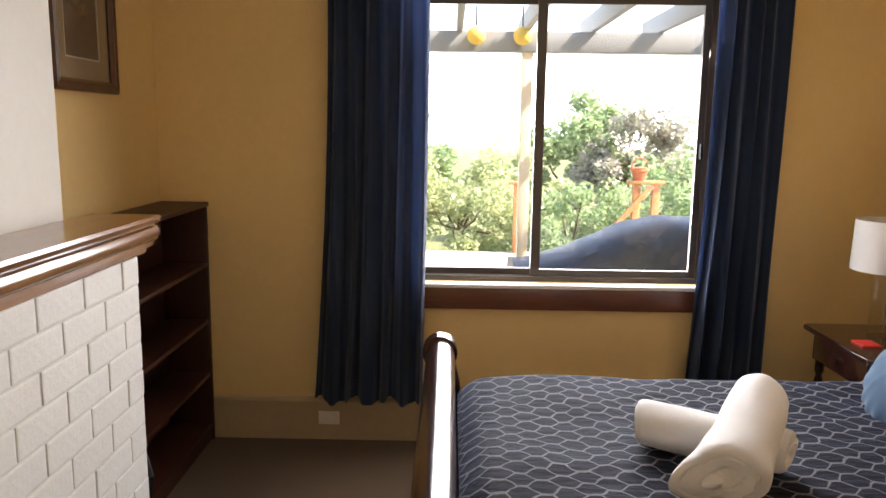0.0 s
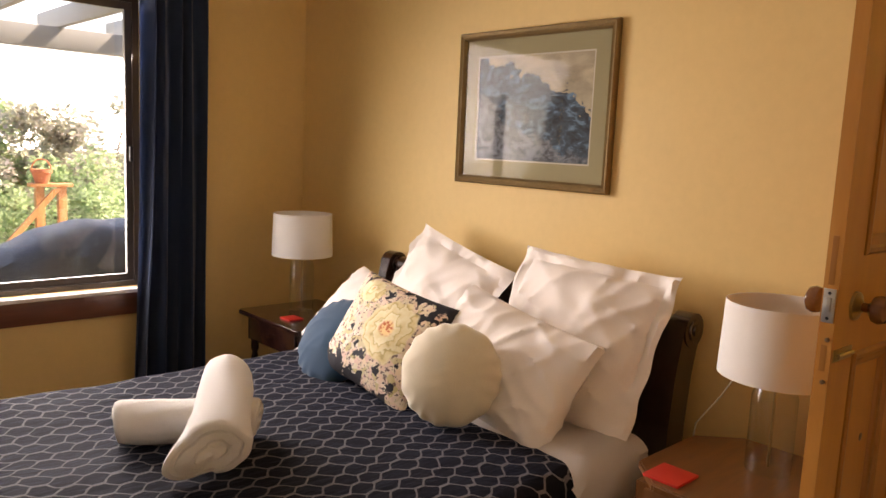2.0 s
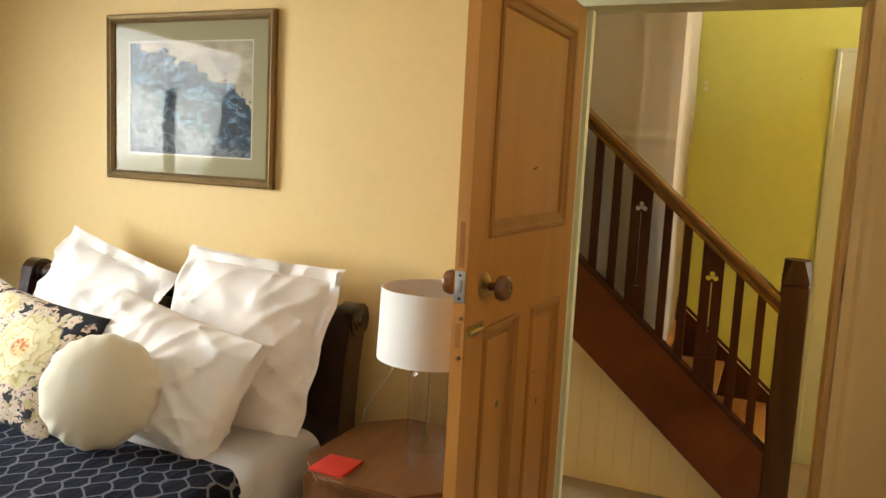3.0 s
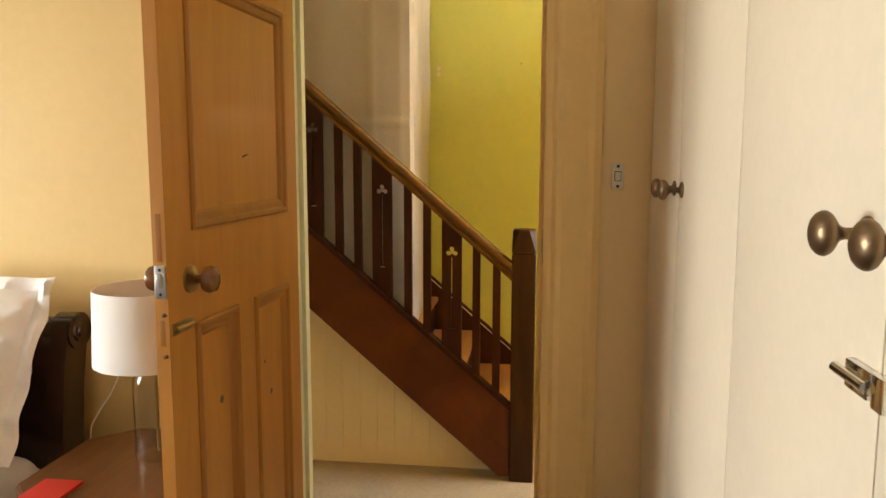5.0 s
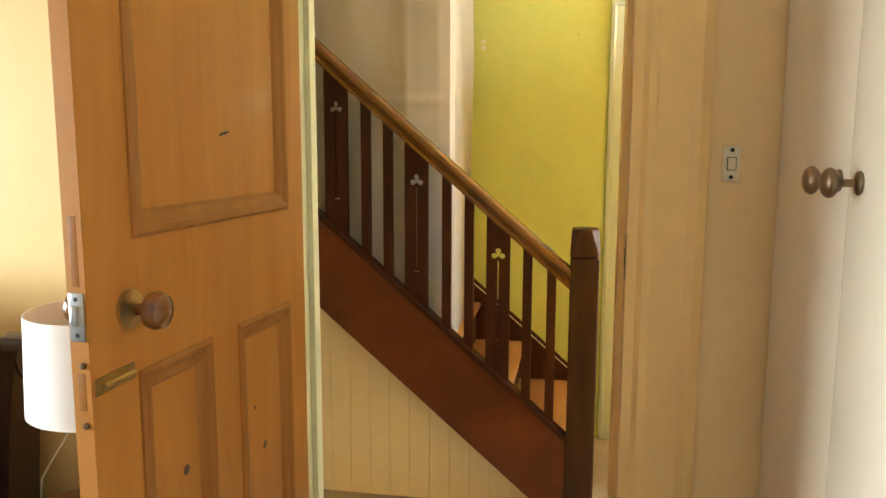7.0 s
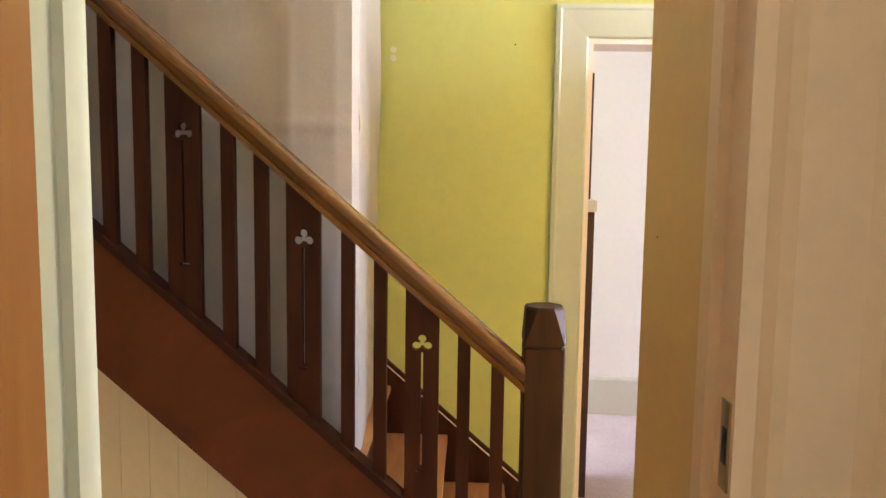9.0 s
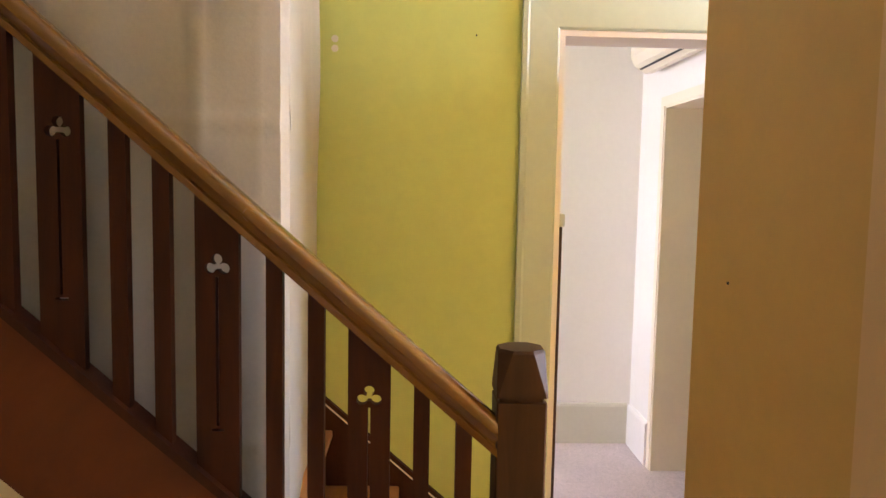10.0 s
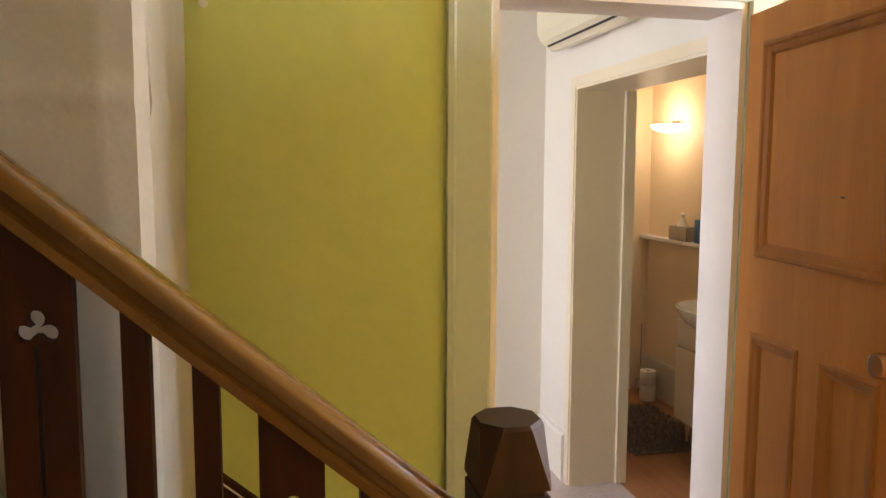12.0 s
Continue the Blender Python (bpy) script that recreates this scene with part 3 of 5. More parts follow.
structure("door_frame_3", boxes((D3X1 - 0.016, FY - 0.274, 0, D3X1, FY + 0.006, D3TOP), (D3X1 - 0.004, FY, 0, D3X1 + 0.045, FY + 0.012, D3TOP + 0.045), (D3X0, FY - 0.274, D3TOP - 0.016, D3X1 - 0.016, FY + 0.006, D3TOP), (D3X0, FY, D3TOP - 0.004, D3X1 - 0.004, FY + 0.012, D3TOP + 0.045), (D3X1 - 0.035, FY - 0.30, 0, D3X1 - 0.016, FY - 0.245, D3TOP - 0.017)), JAMB, "cream painted deep door lining with a thin bead")
BY, BX = -2.66, 5.13
structure("bathroom_floor", boxes((YW + 0.17, BY - 0.1, -0.1, BX + 0.1, FY - 0.27, -0.003)), BOARDS, "orange-brown timber bathroom floor")
structure("bathroom_ceiling", boxes((YW + 0.17, BY - 0.1, 2.5, 5.3, FY - 0.27, 2.6)), CEILING)
structure("wall_bathroom_south", boxes((YW + 0.17, BY - 0.1, 0, BX, BY, 2.5)), BATHPAINT, "warm cream bathroom wall")
structure("wall_bathroom_east", boxes((BX, BY - 0.1, 0, BX + 0.1, FY - 0.27, 2.5)), BATHPAINT)
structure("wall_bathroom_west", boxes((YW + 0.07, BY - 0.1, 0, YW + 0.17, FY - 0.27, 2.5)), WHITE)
skirting("baseboard_bathroom", 2.4, BY, BX, BY, 0.27, 0.02, 0, 1, GREYTRIM, "deep beige skirting board")
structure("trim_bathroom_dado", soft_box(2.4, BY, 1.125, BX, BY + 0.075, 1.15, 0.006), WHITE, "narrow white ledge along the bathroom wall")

# ---- window ----
win = tagged(thing("window_1", "bronze sliding window with two clear panes", "window"), kind="structure")
GY = RN + 0.07
part("window_frame", boxes((WX0, RN + 0.03, WZ0, WX0 + 0.035, RN + 0.12, WZ1), (WX1 - 0.03, RN + 0.03, WZ0, WX1, RN + 0.12, WZ1), (WX0 + 0.035, RN + 0.03, WZ0, WX1 - 0.03, RN + 0.12, WZ0 + 0.025), (WX0 + 0.035, RN + 0.03, WZ1 - 0.04, WX1 - 0.03, RN + 0.12, WZ1)), SASH, win, "bronze outer frame", False)
for sx0, sx1, sy in ((WX0 + 0.036, -1.705, GY + 0.018), (-1.755, WX1 - 0.031, GY - 0.014)):
    s = part("sash", boxes((sx0, sy - 0.012, WZ0 + 0.026, sx0 + 0.04, sy + 0.012, WZ1 - 0.041), (sx1 - 0.03, sy - 0.012, WZ0 + 0.026, sx1, sy + 0.012, WZ1 - 0.041), (sx0 + 0.04, sy - 0.012, WZ0 + 0.026, sx1 - 0.03, sy + 0.012, WZ0 + 0.058), (sx0 + 0.04, sy - 0.012, WZ1 - 0.075, sx1 - 0.03, sy + 0.012, WZ1 - 0.041)), SASH, win, "", False)
    p = part("pane", boxes((sx0 + 0.04, sy - 0.002, WZ0 + 0.058, sx1 - 0.03, sy + 0.002, WZ1 - 0.075)), PANE, s, "clear glass", False)
    p.visible_shadow = False
part("latch", soft_box(WX1 - 0.05, GY - 0.05, 1.43, WX1 - 0.035, GY - 0.026, 1.505, 0.005), BLACK, win, "small black latch")
structure("window_sill", soft_box(WX0 - 0.03, RN - 0.055, 0.799, WX1 + 0.03, RN + 0.03, 0.819, 0.006), WHITE, "white painted window sill board", True)
structure("trim_window_apron", soft_box(WX0 - 0.02, RN - 0.035, 0.690, WX1 + 0.02, RN - 0.001, 0.798, 0.004), SILLWOOD, "red-brown varnished board below the window", True)
structure("trim_window_head", soft_box(WX0 - 0.06, RN - 0.02, WZ1, WX1 + 0.06, RN - 0.001, WZ1 + 0.09, 0.004), SILLWOOD, "", True)
structure("trim_window_jamb", soft_box(WX1, RN - 0.02, 0.820, WX1 + 0.06, RN - 0.001, WZ1 - 0.001, 0.004), SILLWOOD, "", True)
structure("trim_window_jamb_left", soft_box(WX0 - 0.06, RN - 0.02, 0.820, WX0, RN - 0.001, WZ1 - 0.001, 0.004), SILLWOOD, "", True)


def curtain(x0, x1, lean, folds, seed):
    """One hanging curtain with rounded folds; lean carries the inner or outer hem sideways."""
    rnd = random.Random(seed)
    bm = bmesh.new()
    n, rows, grid = folds * 14, 24, []
    ph = [rnd.uniform(-0.5, 0.5) for _ in range(folds + 2)]
    for j in range(rows + 1):
        w = j / rows
        z = 2.36 - 2.125 * w
        row = []
        for i in range(n + 1):
            u = i / n
            k = u * folds
            a = 2 * math.pi * k + ph[int(k)] * 0.5
            d = 0.034 * math.sin(a) * (0.75 + 0.45 * w) + 0.010 * math.sin(2.3 * a + 4 * w + seed) * w
            x = x0 + (x1 - x0) * u + 0.010 * math.sin(a * 0.5 + 3 * w + seed) + lean * w * w * (1 - u)
            zz = z + (0.014 * math.sin(a * 0.5 + 1.3) if j == rows else 0)
            row.append(bm.verts.new((x, RN - 0.105 + d, zz)))
        grid.append(row)
    for a, b in zip(grid, grid[1:]):
        for i in range(n):
            bm.faces.new((a[i], a[i + 1], b[i + 1], b[i]))
    bmesh.ops.solidify(bm, geom=bm.faces[:], thickness=0.004)
    return bm


cl = thing("curtain", "long dark blue pleated curtain hanging beside the window", "curtain", "window curtains")
part("drape", curtain(-2.728, -2.268, -0.065, 6, 1), CURTAIN, cl)
part("curtain_rod", swept([(-2.95, RN - 0.105, 2.385), (-2.05, RN - 0.105, 2.385)], 0.014, 10), BLACK, cl)
cr = thing("curtain", "long dark blue pleated curtain gathered beside the window", "curtain", "window curtains")
part("drape", curtain(-0.955, -0.634, -0.065, 5, 5), CURTAIN, cr)
part("curtain_rod", swept([(-1.3, RN - 0.105, 2.385), (-0.45, RN - 0.105, 2.385)], 0.014, 10), BLACK, cr)

ol = thing("power_outlet", "small cream wall outlet on the skirting", "outlet")
part("plate", soft_box(-2.80, RN - 0.030, 0.082, -2.695, RN - 0.0225, 0.151, 0.004), PLASTIC, ol)
part("socket", soft_box(-2.772, RN - 0.034, 0.098, -2.722, RN - 0.0301, 0.134, 0.002), PLASTIC, ol)


# ---- doors ----
def panel_door(w, h, t, lock_lo, lock_hi, top):
    """A three-panel door, hinge edge at x = 0, front face at y = 0, thickness towards +y. One tall panel over two narrow ones."""
    st, sf, bot, mid = 0.093, 0.114, 0.23, 0.055
    d = thing("door", "", "")
    bm = boxes((0, 0, 0.008, st, t, h), (w - sf, 0, 0.008, w, t, h), (st, 0, 0.008, w - sf, t, bot), (st, 0, lock_lo, w - sf, t, lock_hi), (st, 0, top, w - sf, t, h), (w / 2 - mid, 0, bot, w / 2 + mid, t, lock_lo))
    part("leaf_frame", bm, PINE, d, "", False)
    for x0, x1, z0, z1 in ((st, w - sf, lock_hi, top), (st, w / 2 - mid, bot, lock_lo), (w / 2 + mid, w - sf, bot, lock_lo)):
        part("panel", boxes((x0, t / 2 - 0.006, z0, x1, t / 2 + 0.006, z1)), PINE, d, "", False)
        for side in (0, 1):
            f = (lambda y: y) if side == 0 else (lambda y: t - y)
            prof = [(-0.007, 0.0008), (-0.006, -0.004), (0.000, -0.0075), (0.008, -0.0065), (0.013, -0.001), (0.022, 0.0005), (0.029, 0.003), (0.035, t / 2 - 0.0062)]
            bm = bmesh.new()
            ring = []
            for a, y in prof:
                ring.append([bm.verts.new(p) for p in ((x0 + a, f(y), z0 + a), (x1 - a, f(y), z0 + a), (x1 - a, f(y), z1 - a), (x0 + a, f(y), z1 - a))])
            for r0, r1 in zip(ring, ring[1:]):
                for k in range(4):
                    bm.faces.new((r0[k], r0[(k + 1) % 4], r1[(k + 1) % 4], r1[k]))
            part("moulding", bm, MOULD, d, "", False)
    return d


def door_knob(parent, x, y, z, sign):
    k = part("knob", lathe([(0.0, 0.066), (0.016, 0.0655), (0.026, 0.060), (0.030, 0.049), (0.027, 0.038), (0.016, 0.031), (0.010, 0.027), (0.009, 0.012)], 24), KNOBWOOD, parent, "turned polished wooden knob")
    k.matrix_local = pose(x, y, z, 90 if sign < 0 else -90)
    r = part("rose", lathe([(0.0, 0.016), (0.012, 0.015), (0.019, 0.009), (0.030, 0.006), (0.031, 0.0)], 24), BRASS, k, "brass backplate")
    return k


d1 = panel_door(0.745, 2.02, 0.030, 1.172, 1.393, 1.945)
d1.name = "door_1"
tagged(d1, "varnished pine three-panel door standing open into the bedroom", "door", "", "structure")
# leaf turned into the room from its hinge on the bed side of the opening
d1.matrix_world = pose(-0.012, 0.293, 0, 0, 0, 177.0) @ Matrix.Diagonal((1, -1, 1, 1))
door_knob(d1, 0.652, 0.0, 1.28, -1)
door_knob(d1, 0.658, 0.030, 1.28, 1)
part("latch_plate", soft_box(0.744, 0.003, 1.252, 0.7475, 0.027, 1.322, 0.0008), STEEL, d1, "worn steel latch plate")
part("latch_bolt", soft_box(0.746, 0.009, 1.275, 0.755, 0.021, 1.305, 0.003), STEEL, d1)
part("bolt_plate", soft_box(0.648, -0.003, 1.170, 0.738, 0.0, 1.196, 0.001), BRASS, d1, "small brass bolt plate")
part("bolt", swept([(0.656, -0.007, 1.183), (0.728, -0.007, 1.183)], 0.005, 10), BRASS, d1)
part("scratch", prism([(0.310, 1.553), (0.333, 1.5475), (0.351, 1.544), (0.348, 1.549), (0.330, 1.5535)], 0.0078, 0.0089, "y"), BLACK, d1, "short dark scratch", False)

for kx, kz, kr in ((0.505, 0.957, 0.010), (0.205, 0.883, 0.009), (0.245, 0.98, 0.005), (0.47, 0.60, 0.008)):
    part("knot", lathe([(0.0, 0.0079), (kr * 0.6, 0.0079), (kr, 0.0089)], 12, None, (kx, 0, kz), "y"), DARKFRAME, d1, "small dark knot in the timber")
for z in (1.261, 1.313):
    part("screw", lathe([(0.0, 0.7482), (0.0034, 0.7480), (0.0036, 0.7474)], 10, None, (0, 0.015, z), "x"), BLACK, d1)
for z in (1.217, 1.128):
    part("edge_screw", lathe([(0.0, 0.751), (0.0045, 0.7495), (0.005, 0.7449)], 10, None, (0, 0.010, z), "x"), BRONZE, d1, "small dark screw head on the door edge")
for z0, z1 in ((1.33, 1.43), (1.15, 1.205)):
    part("edge_scar", soft_box(0.7444, 0.009, z0, 0.7454, 0.021, z1, 0.0004), MOULD, d1, "worn patch on the door edge")

d2 = panel_door(0.755, 2.06, 0.036, 1.125, 1.36, 1.965)
d2.name = "door_2"
tagged(d2, "varnished pine panel door folded open into the hall", "door", "", "structure")
d2.matrix_world = pose(2.185, -1.402, 0, 0, 0, 173.5)
part("scratch", prism([(0.448, 1.541), (0.462, 1.537), (0.474, 1.539), (0.460, 1.5425)], 0.0104, 0.0119, "y"), BLACK, d2, "short dark scratch", False)
door_knob(d2, 0.705, 0.0, 1.19, -1)
door_knob(d2, 0.705, 0.036, 1.19, 1)

# ---- staircase ----
SX = 1.253          # centre plane of the balustrade
SLOPE = 0.868
RISE, GOING = 0.20, 0.234
stair = thing("staircase", "old dark-stained timber staircase with cut-out baluster panels", "staircase")
y_lo, y_hi = -0.33, 2.6
def string_top(y): return 0.64 + SLOPE * y
def string_bot(y): return 0.25 + SLOPE * y
def rail_top(y): return 1.342 + SLOPE * y
part("outer_string", prism([(y_lo, max(0.02, string_bot(y_lo))), (y_lo, string_top(y_lo)), (y_hi, string_top(y_hi)), (y_hi, string_bot(y_hi)), (-0.27, 0.02)], SX - 0.02, SX + 0.02, "x"), STRINGER, stair, "broad red-brown outer string", False)
part("string_capping", prism([(y_lo, string_top(y_lo) - 0.012), (y_lo, string_top(y_lo) + 0.014), (y_hi, string_top(y_hi) + 0.014), (y_hi, string_top(y_hi) - 0.012)], SX - 0.032, SX + 0.032, "x"), DARKSTAIR, stair, "", False)
part("wall_string", prism([(-0.42, 0.0), (-0.42, 0.31), (y_hi, 0.31 + SLOPE * (y_hi + 0.42)), (y_hi, SLOPE * (y_hi + 0.42))], YW - 0.024, YW - 0.001, "x"), DARKSTAIR, stair, "", False)
part("wall_string_bead", prism([(-0.42, 0.285), (-0.42, 0.291), (y_hi, 0.291 + SLOPE * (y_hi + 0.42)), (y_hi, 0.285 + SLOPE * (y_hi + 0.42))], YW - 0.027, YW - 0.0245, "x"), PLASTIC, stair, "thin pale paint line", False)
for k in range(13):
    y0 = -0.30 + k * GOING
    z1 = (k + 1) * RISE + 0.11
    part("tread", soft_box(SX + 0.021, y0 - 0.025, z1 - 0.028, YW - 0.0245, y0 + GOING, z1, 0.008), TREAD, stair)
    part("riser", boxes((SX + 0.021, y0 - 0.001, max(0, z1 - 0.23), YW - 0.0245, y0 + 0.018, z1 - 0.0285)), DARKSTAIR, stair, "", False)


def handrail_bm():
    prof = [(-0.030, -0.088), (0.030, -0.088), (0.030, -0.070), (0.024, -0.064), (0.028, -0.052), (0.036, -0.040), (0.036, -0.022), (0.028, -0.008), (0.014, -0.001), (0, 0), (-0.014, -0.001), (-0.028, -0.008), (-0.036, -0.022), (-0.036, -0.040), (-0.028, -0.052), (-0.024, -0.064), (-0.030, -0.070)]
    bm = bmesh.new()
    rings = [[bm.verts.new((SX + a, y, rail_top(y) + b)) for a, b in prof] for y in (-0.325, 0.6, 1.5, y_hi)]
    n = len(prof)
    for r0, r1 in zip(rings, rings[1:]):
        for k in range(n):
            bm.faces.new((r0[k], r0[(k + 1) % n], r1[(k + 1) % n], r1[k]))
    bm.faces.new(rings[0])
    bm.faces.new(rings[-1][::-1])
    return bm


part("handrail", handrail_bm(), HANDRAIL, stair, "polished brown moulded handrail")


def newel_bm():
    cx, cy, bm, rings = SX + 0.025, -0.378, bmesh.new(), []
    for z, h, c in ((0.0, 0.056, 0.004), (1.095, 0.056, 0.004), (1.097, 0.050, 0.004), (1.105, 0.050, 0.004), (1.107, 0.057, 0.004), (1.118, 0.057, 0.006), (1.204, 0.053, 0.029), (1.211, 0.049, 0.028)):
        pts = [(h - c, -h), (h, -h + c), (h, h - c), (h - c, h), (-h + c, h), (-h, h - c), (-h, -h + c), (-h + c, -h)]
        rings.append([bm.verts.new((cx + a, cy + b, z)) for a, b in pts])
    for r0, r1 in zip(rings, rings[1:]):
        for k in range(8):
            bm.faces.new((r0[k], r0[(k + 1) % 8], r1[(k + 1) % 8], r1[k]))
    bm.faces.new(rings[0][::-1])
    bm.faces.new(rings[-1])
    return bm


part("newel_post", newel_bm(), NEWEL, stair, "square newel post with a chamfered cap", False)


def trefoil(cx, cy, r):
    lobes = [(0, r * 0.95), (-r * 0.95, -r * 0.25), (r * 0.95, -r * 0.25)]
    pts = []
    for k in range(48):
        a = 2 * math.pi * k / 48
        dx, dy, best = math.cos(a), math.sin(a), r * 0.45
        for lx, ly in lobes:
            b = lx * dx + ly * dy
            disc = b * b - (lx * lx + ly * ly - (r * 0.72) ** 2)
            if disc > 0:
                best = max(best, b + math.sqrt(disc))
        pts.append((cx + best * dx, cy + best * dy))
    return pts


def pierced_panel_bm(y):
    w = 0.047
    hi, lo = rail_top(y) - 0.088 - 1.0, string_top(y) + 0.010 - 1.0
    out = [(-w, lo - w * SLOPE), (w, lo + w * SLOPE), (w, hi + w * SLOPE), (-w, hi - w * SLOPE)]
    ty = rail_top(y) - 1.0 - 0.208
    slot = [(-0.003, lo + 0.13), (0.003, lo + 0.13), (0.003, ty - 0.022), (-0.003, ty - 0.022)]
    bar = [(-0.014, lo + 0.118), (0.014, lo + 0.118), (0.014, lo + 0.124), (-0.014, lo + 0.124)]
    bm = cut_plate([out, trefoil(0, ty, 0.0165), slot, bar], 0.022)
    for v in bm.verts:
        v.co = Vector((SX + v.co.z, y + v.co.x, v.co.y + 1.0))
    return bm


def baluster_bm(y):
    w = 0.018
    hi, lo = rail_top(y) - 0.088, string_top(y) + 0.010
    return prism([(y - w, lo - w * SLOPE), (y + w, lo + w * SLOPE), (y + w, hi + w * SLOPE), (y - w, hi - w * SLOPE)], SX - 0.014, SX + 0.014, "x")


for k in range(8):
    yc = -0.040 + 0.3315 * k
    part("pierced_panel", pierced_panel_bm(yc), DARKSTAIR, stair, "flat baluster pierced with a trefoil", False)
    for off in (0.117, 0.208):
        part("baluster", baluster_bm(yc + off), DARKSTAIR, stair, "", False)
for yb in (-0.157, -0.252):
    part("baluster", baluster_bm(yb), DARKSTAIR, stair, "", False)

# boarded panel below the string
panel = structure("wall_stair_panel", prism([(-0.27, 0.0), (y_hi, 0.0), (y_hi, string_bot(y_hi) - 0.002), (-0.27, string_bot(-0.27) - 0.002)], SX + 0.112, SX + 0.13, "x"), BOARDING, "cream tongue-and-groove boarding under the stairs")
k, yb = 0, -0.27
while yb < y_hi:
    w = 0.088
    ya, yz = yb + 0.0007, min(yb + w - 0.0007, y_hi)
    za, zz = string_bot(ya) - 0.003, string_bot(yz) - 0.003
    b = part("board", prism([(ya, 0.0), (yz, 0.0), (yz, max(zz, 0.002)), (ya, max(za, 0.001))], SX + 0.10, SX + 0.1115, "x"), BOARDING, panel, "", False)
    yb += w

# dust sheet over the upper flight
def dust_sheet():
    bm = bmesh.new()
    path = [(2.165, 0.195), (2.05, 0.193), (1.90, 0.184), (1.75, 0.180), (1.60, 0.170), (1.46, 0.163), (1.39, 0.158), (1.352, 0.175), (1.344, 0.22)] + [(1.342 + 0.012 * math.sin(3.1 * q), 0.30 + 0.14 * q) for q in range(18)]
    cols, rows, grid = [], 130, []
    for (xa, ya), (xb, yb_) in zip(path, path[1:]):
        for s in range(7):
            cols.append((xa + (xb - xa) * s / 7, ya + (yb_ - ya) * s / 7))
    cols.append(path[-1])
    for j in range(rows + 1):
        row = []
        for i, (x, y) in enumerate(cols):
            front = x > 1.388
            low = (0.585 + 0.03 * math.sin(9 * x)) if front else 0.62 + SLOPE * max(0, y - 0.1)
            z = 3.38 - (3.38 - low) * j / rows
            n1 = noise.noise(Vector((x * 3, y * 3, z * 1.2))) * 0.022
            n2 = noise.noise(Vector((x * 7 + 4, y * 7, z * 3))) * 0.007
            run = x * 1.0 + y * 1.0
            # sharp folds left from the packet: across at two heights, and upright ones
            crease = 0.009 * max(0.0, 1 - abs(z - 1.705) / 0.024) + 0.008 * max(0.0, 1 - abs(z - 0.95) / 0.024)
            fold = 0.009 * max(0.0, 1 - abs(((y - 0.271) % 0.336) - 0.084) / 0.020) if not front else 0.004 * max(0.0, 1 - abs(((run + 0.1 * z) % 0.47) - 0.2) / 0.05)
            if front:
                row.append(bm.verts.new((x + n2 - 0.03 * (j / rows) ** 3 * (x > 2.0), y + 0.4 * n1 + n2 - 0.4 * crease - fold * 0.6, z)))
            else:
                row.append(bm.verts.new((x + 0.8 * n1 + n2 - crease - fold, y, z)))
        grid.append(row)
    for a, b in zip(grid, grid[1:]):
        for i in range(len(cols) - 1):
            bm.faces.new((a[i], a[i + 1], b[i + 1], b[i]))
    bmesh.ops.solidify(bm, geom=bm.faces[:], thickness=0.0015)
    return bm


solid("dust_sheet", dust_sheet(), SHEET, "thin white dust sheet hung across the stairs", "dust sheet")
wf = thing("wall_fixing", "two small grey screw holes in the yellow wall", "wall fixing")
for z in (2.052, 2.02):
    part("plug", lathe([(0.0, -0.003), (0.012, -0.003), (0.012, -0.0005)], 12, axis="x", at=(YW, 0.147, z)), GREYTRIM, wf)
solid("wall_nail", lathe([(0.0, 0.0015), (0.0014, 0.0015), (0.0017, 0.0003)], 10, axis="y", at=(0.35, -0.452, 1.483)), BLACK, "tiny dark nail head in the ochre wall", "nail")
solid("wall_nail", lathe([(0.0, -0.006), (0.003, -0.006), (0.003, -0.0005)], 10, axis="x", at=(YW, -0.33, 2.075)), BLACK, "tiny dark nail head in the yellow wall", "nail")


# ---- fireplace and west alcove ----
fire = thing("fireplace", "white-painted brick fireplace with a varnished timber mantel", "fireplace")
FBX = -3.108
core = part("mortar_core", boxes((-3.288, 0.25, 0.0, FBX - 0.0035, 2.13, 1.168)), MORTAR, fire, "white-painted brick front", False)
mantel_prof = [(-3.288, 1.184), (-3.095, 1.184), (-3.095, 1.197), (-3.083, 1.204), (-3.075, 1.217), (-3.073, 1.232), (-3.079, 1.244), (-3.091, 1.248), (-3.091, 1.256), (-3.07, 1.259), (-3.066, 1.271), (-3.07, 1.281), (-3.288, 1.281)]
part("mantel_shelf", prism(mantel_prof, 0.15, 2.226, "y"), MANTEL, fire, "varnished brown mantel shelf with a rounded edge")
part("mantel_board", boxes((-3.288, 0.22, 1.1685, -3.098, 2.17, 1.183)), MANTEL, fire, "", False)
solid("fire_tool", swept([(-3.185, 2.30, 0.0), (-3.185, 2.30, 0.36), (-3.192, 2.295, 0.43), (-3.22, 2.28, 0.47)], [0.05, 0.02, 0.014, 0.012], 12), BLACK, "black metal fire iron standing beside the fireplace", "fire tool")

bc = thing("bookcase", "tall empty red-brown timber bookcase in the alcove", "bookcase")
bx0, bx1, by0, by1, bh = RW + 0.004, -3.325, 2.24, RN - 0.024, 1.197
part("side", soft_box(bx0, by1 - 0.022, 0, bx1, by1, bh - 0.022, 0.002), SHELFWOOD, bc)
part("side", soft_box(bx0, by0, 0, bx1, by0 + 0.022, bh - 0.022, 0.002), SHELFWOOD, bc)
part("top", soft_box(bx0, by0 - 0.006, bh - 0.021, bx1 + 0.008, by1, bh, 0.003), SHELFWOOD, bc)
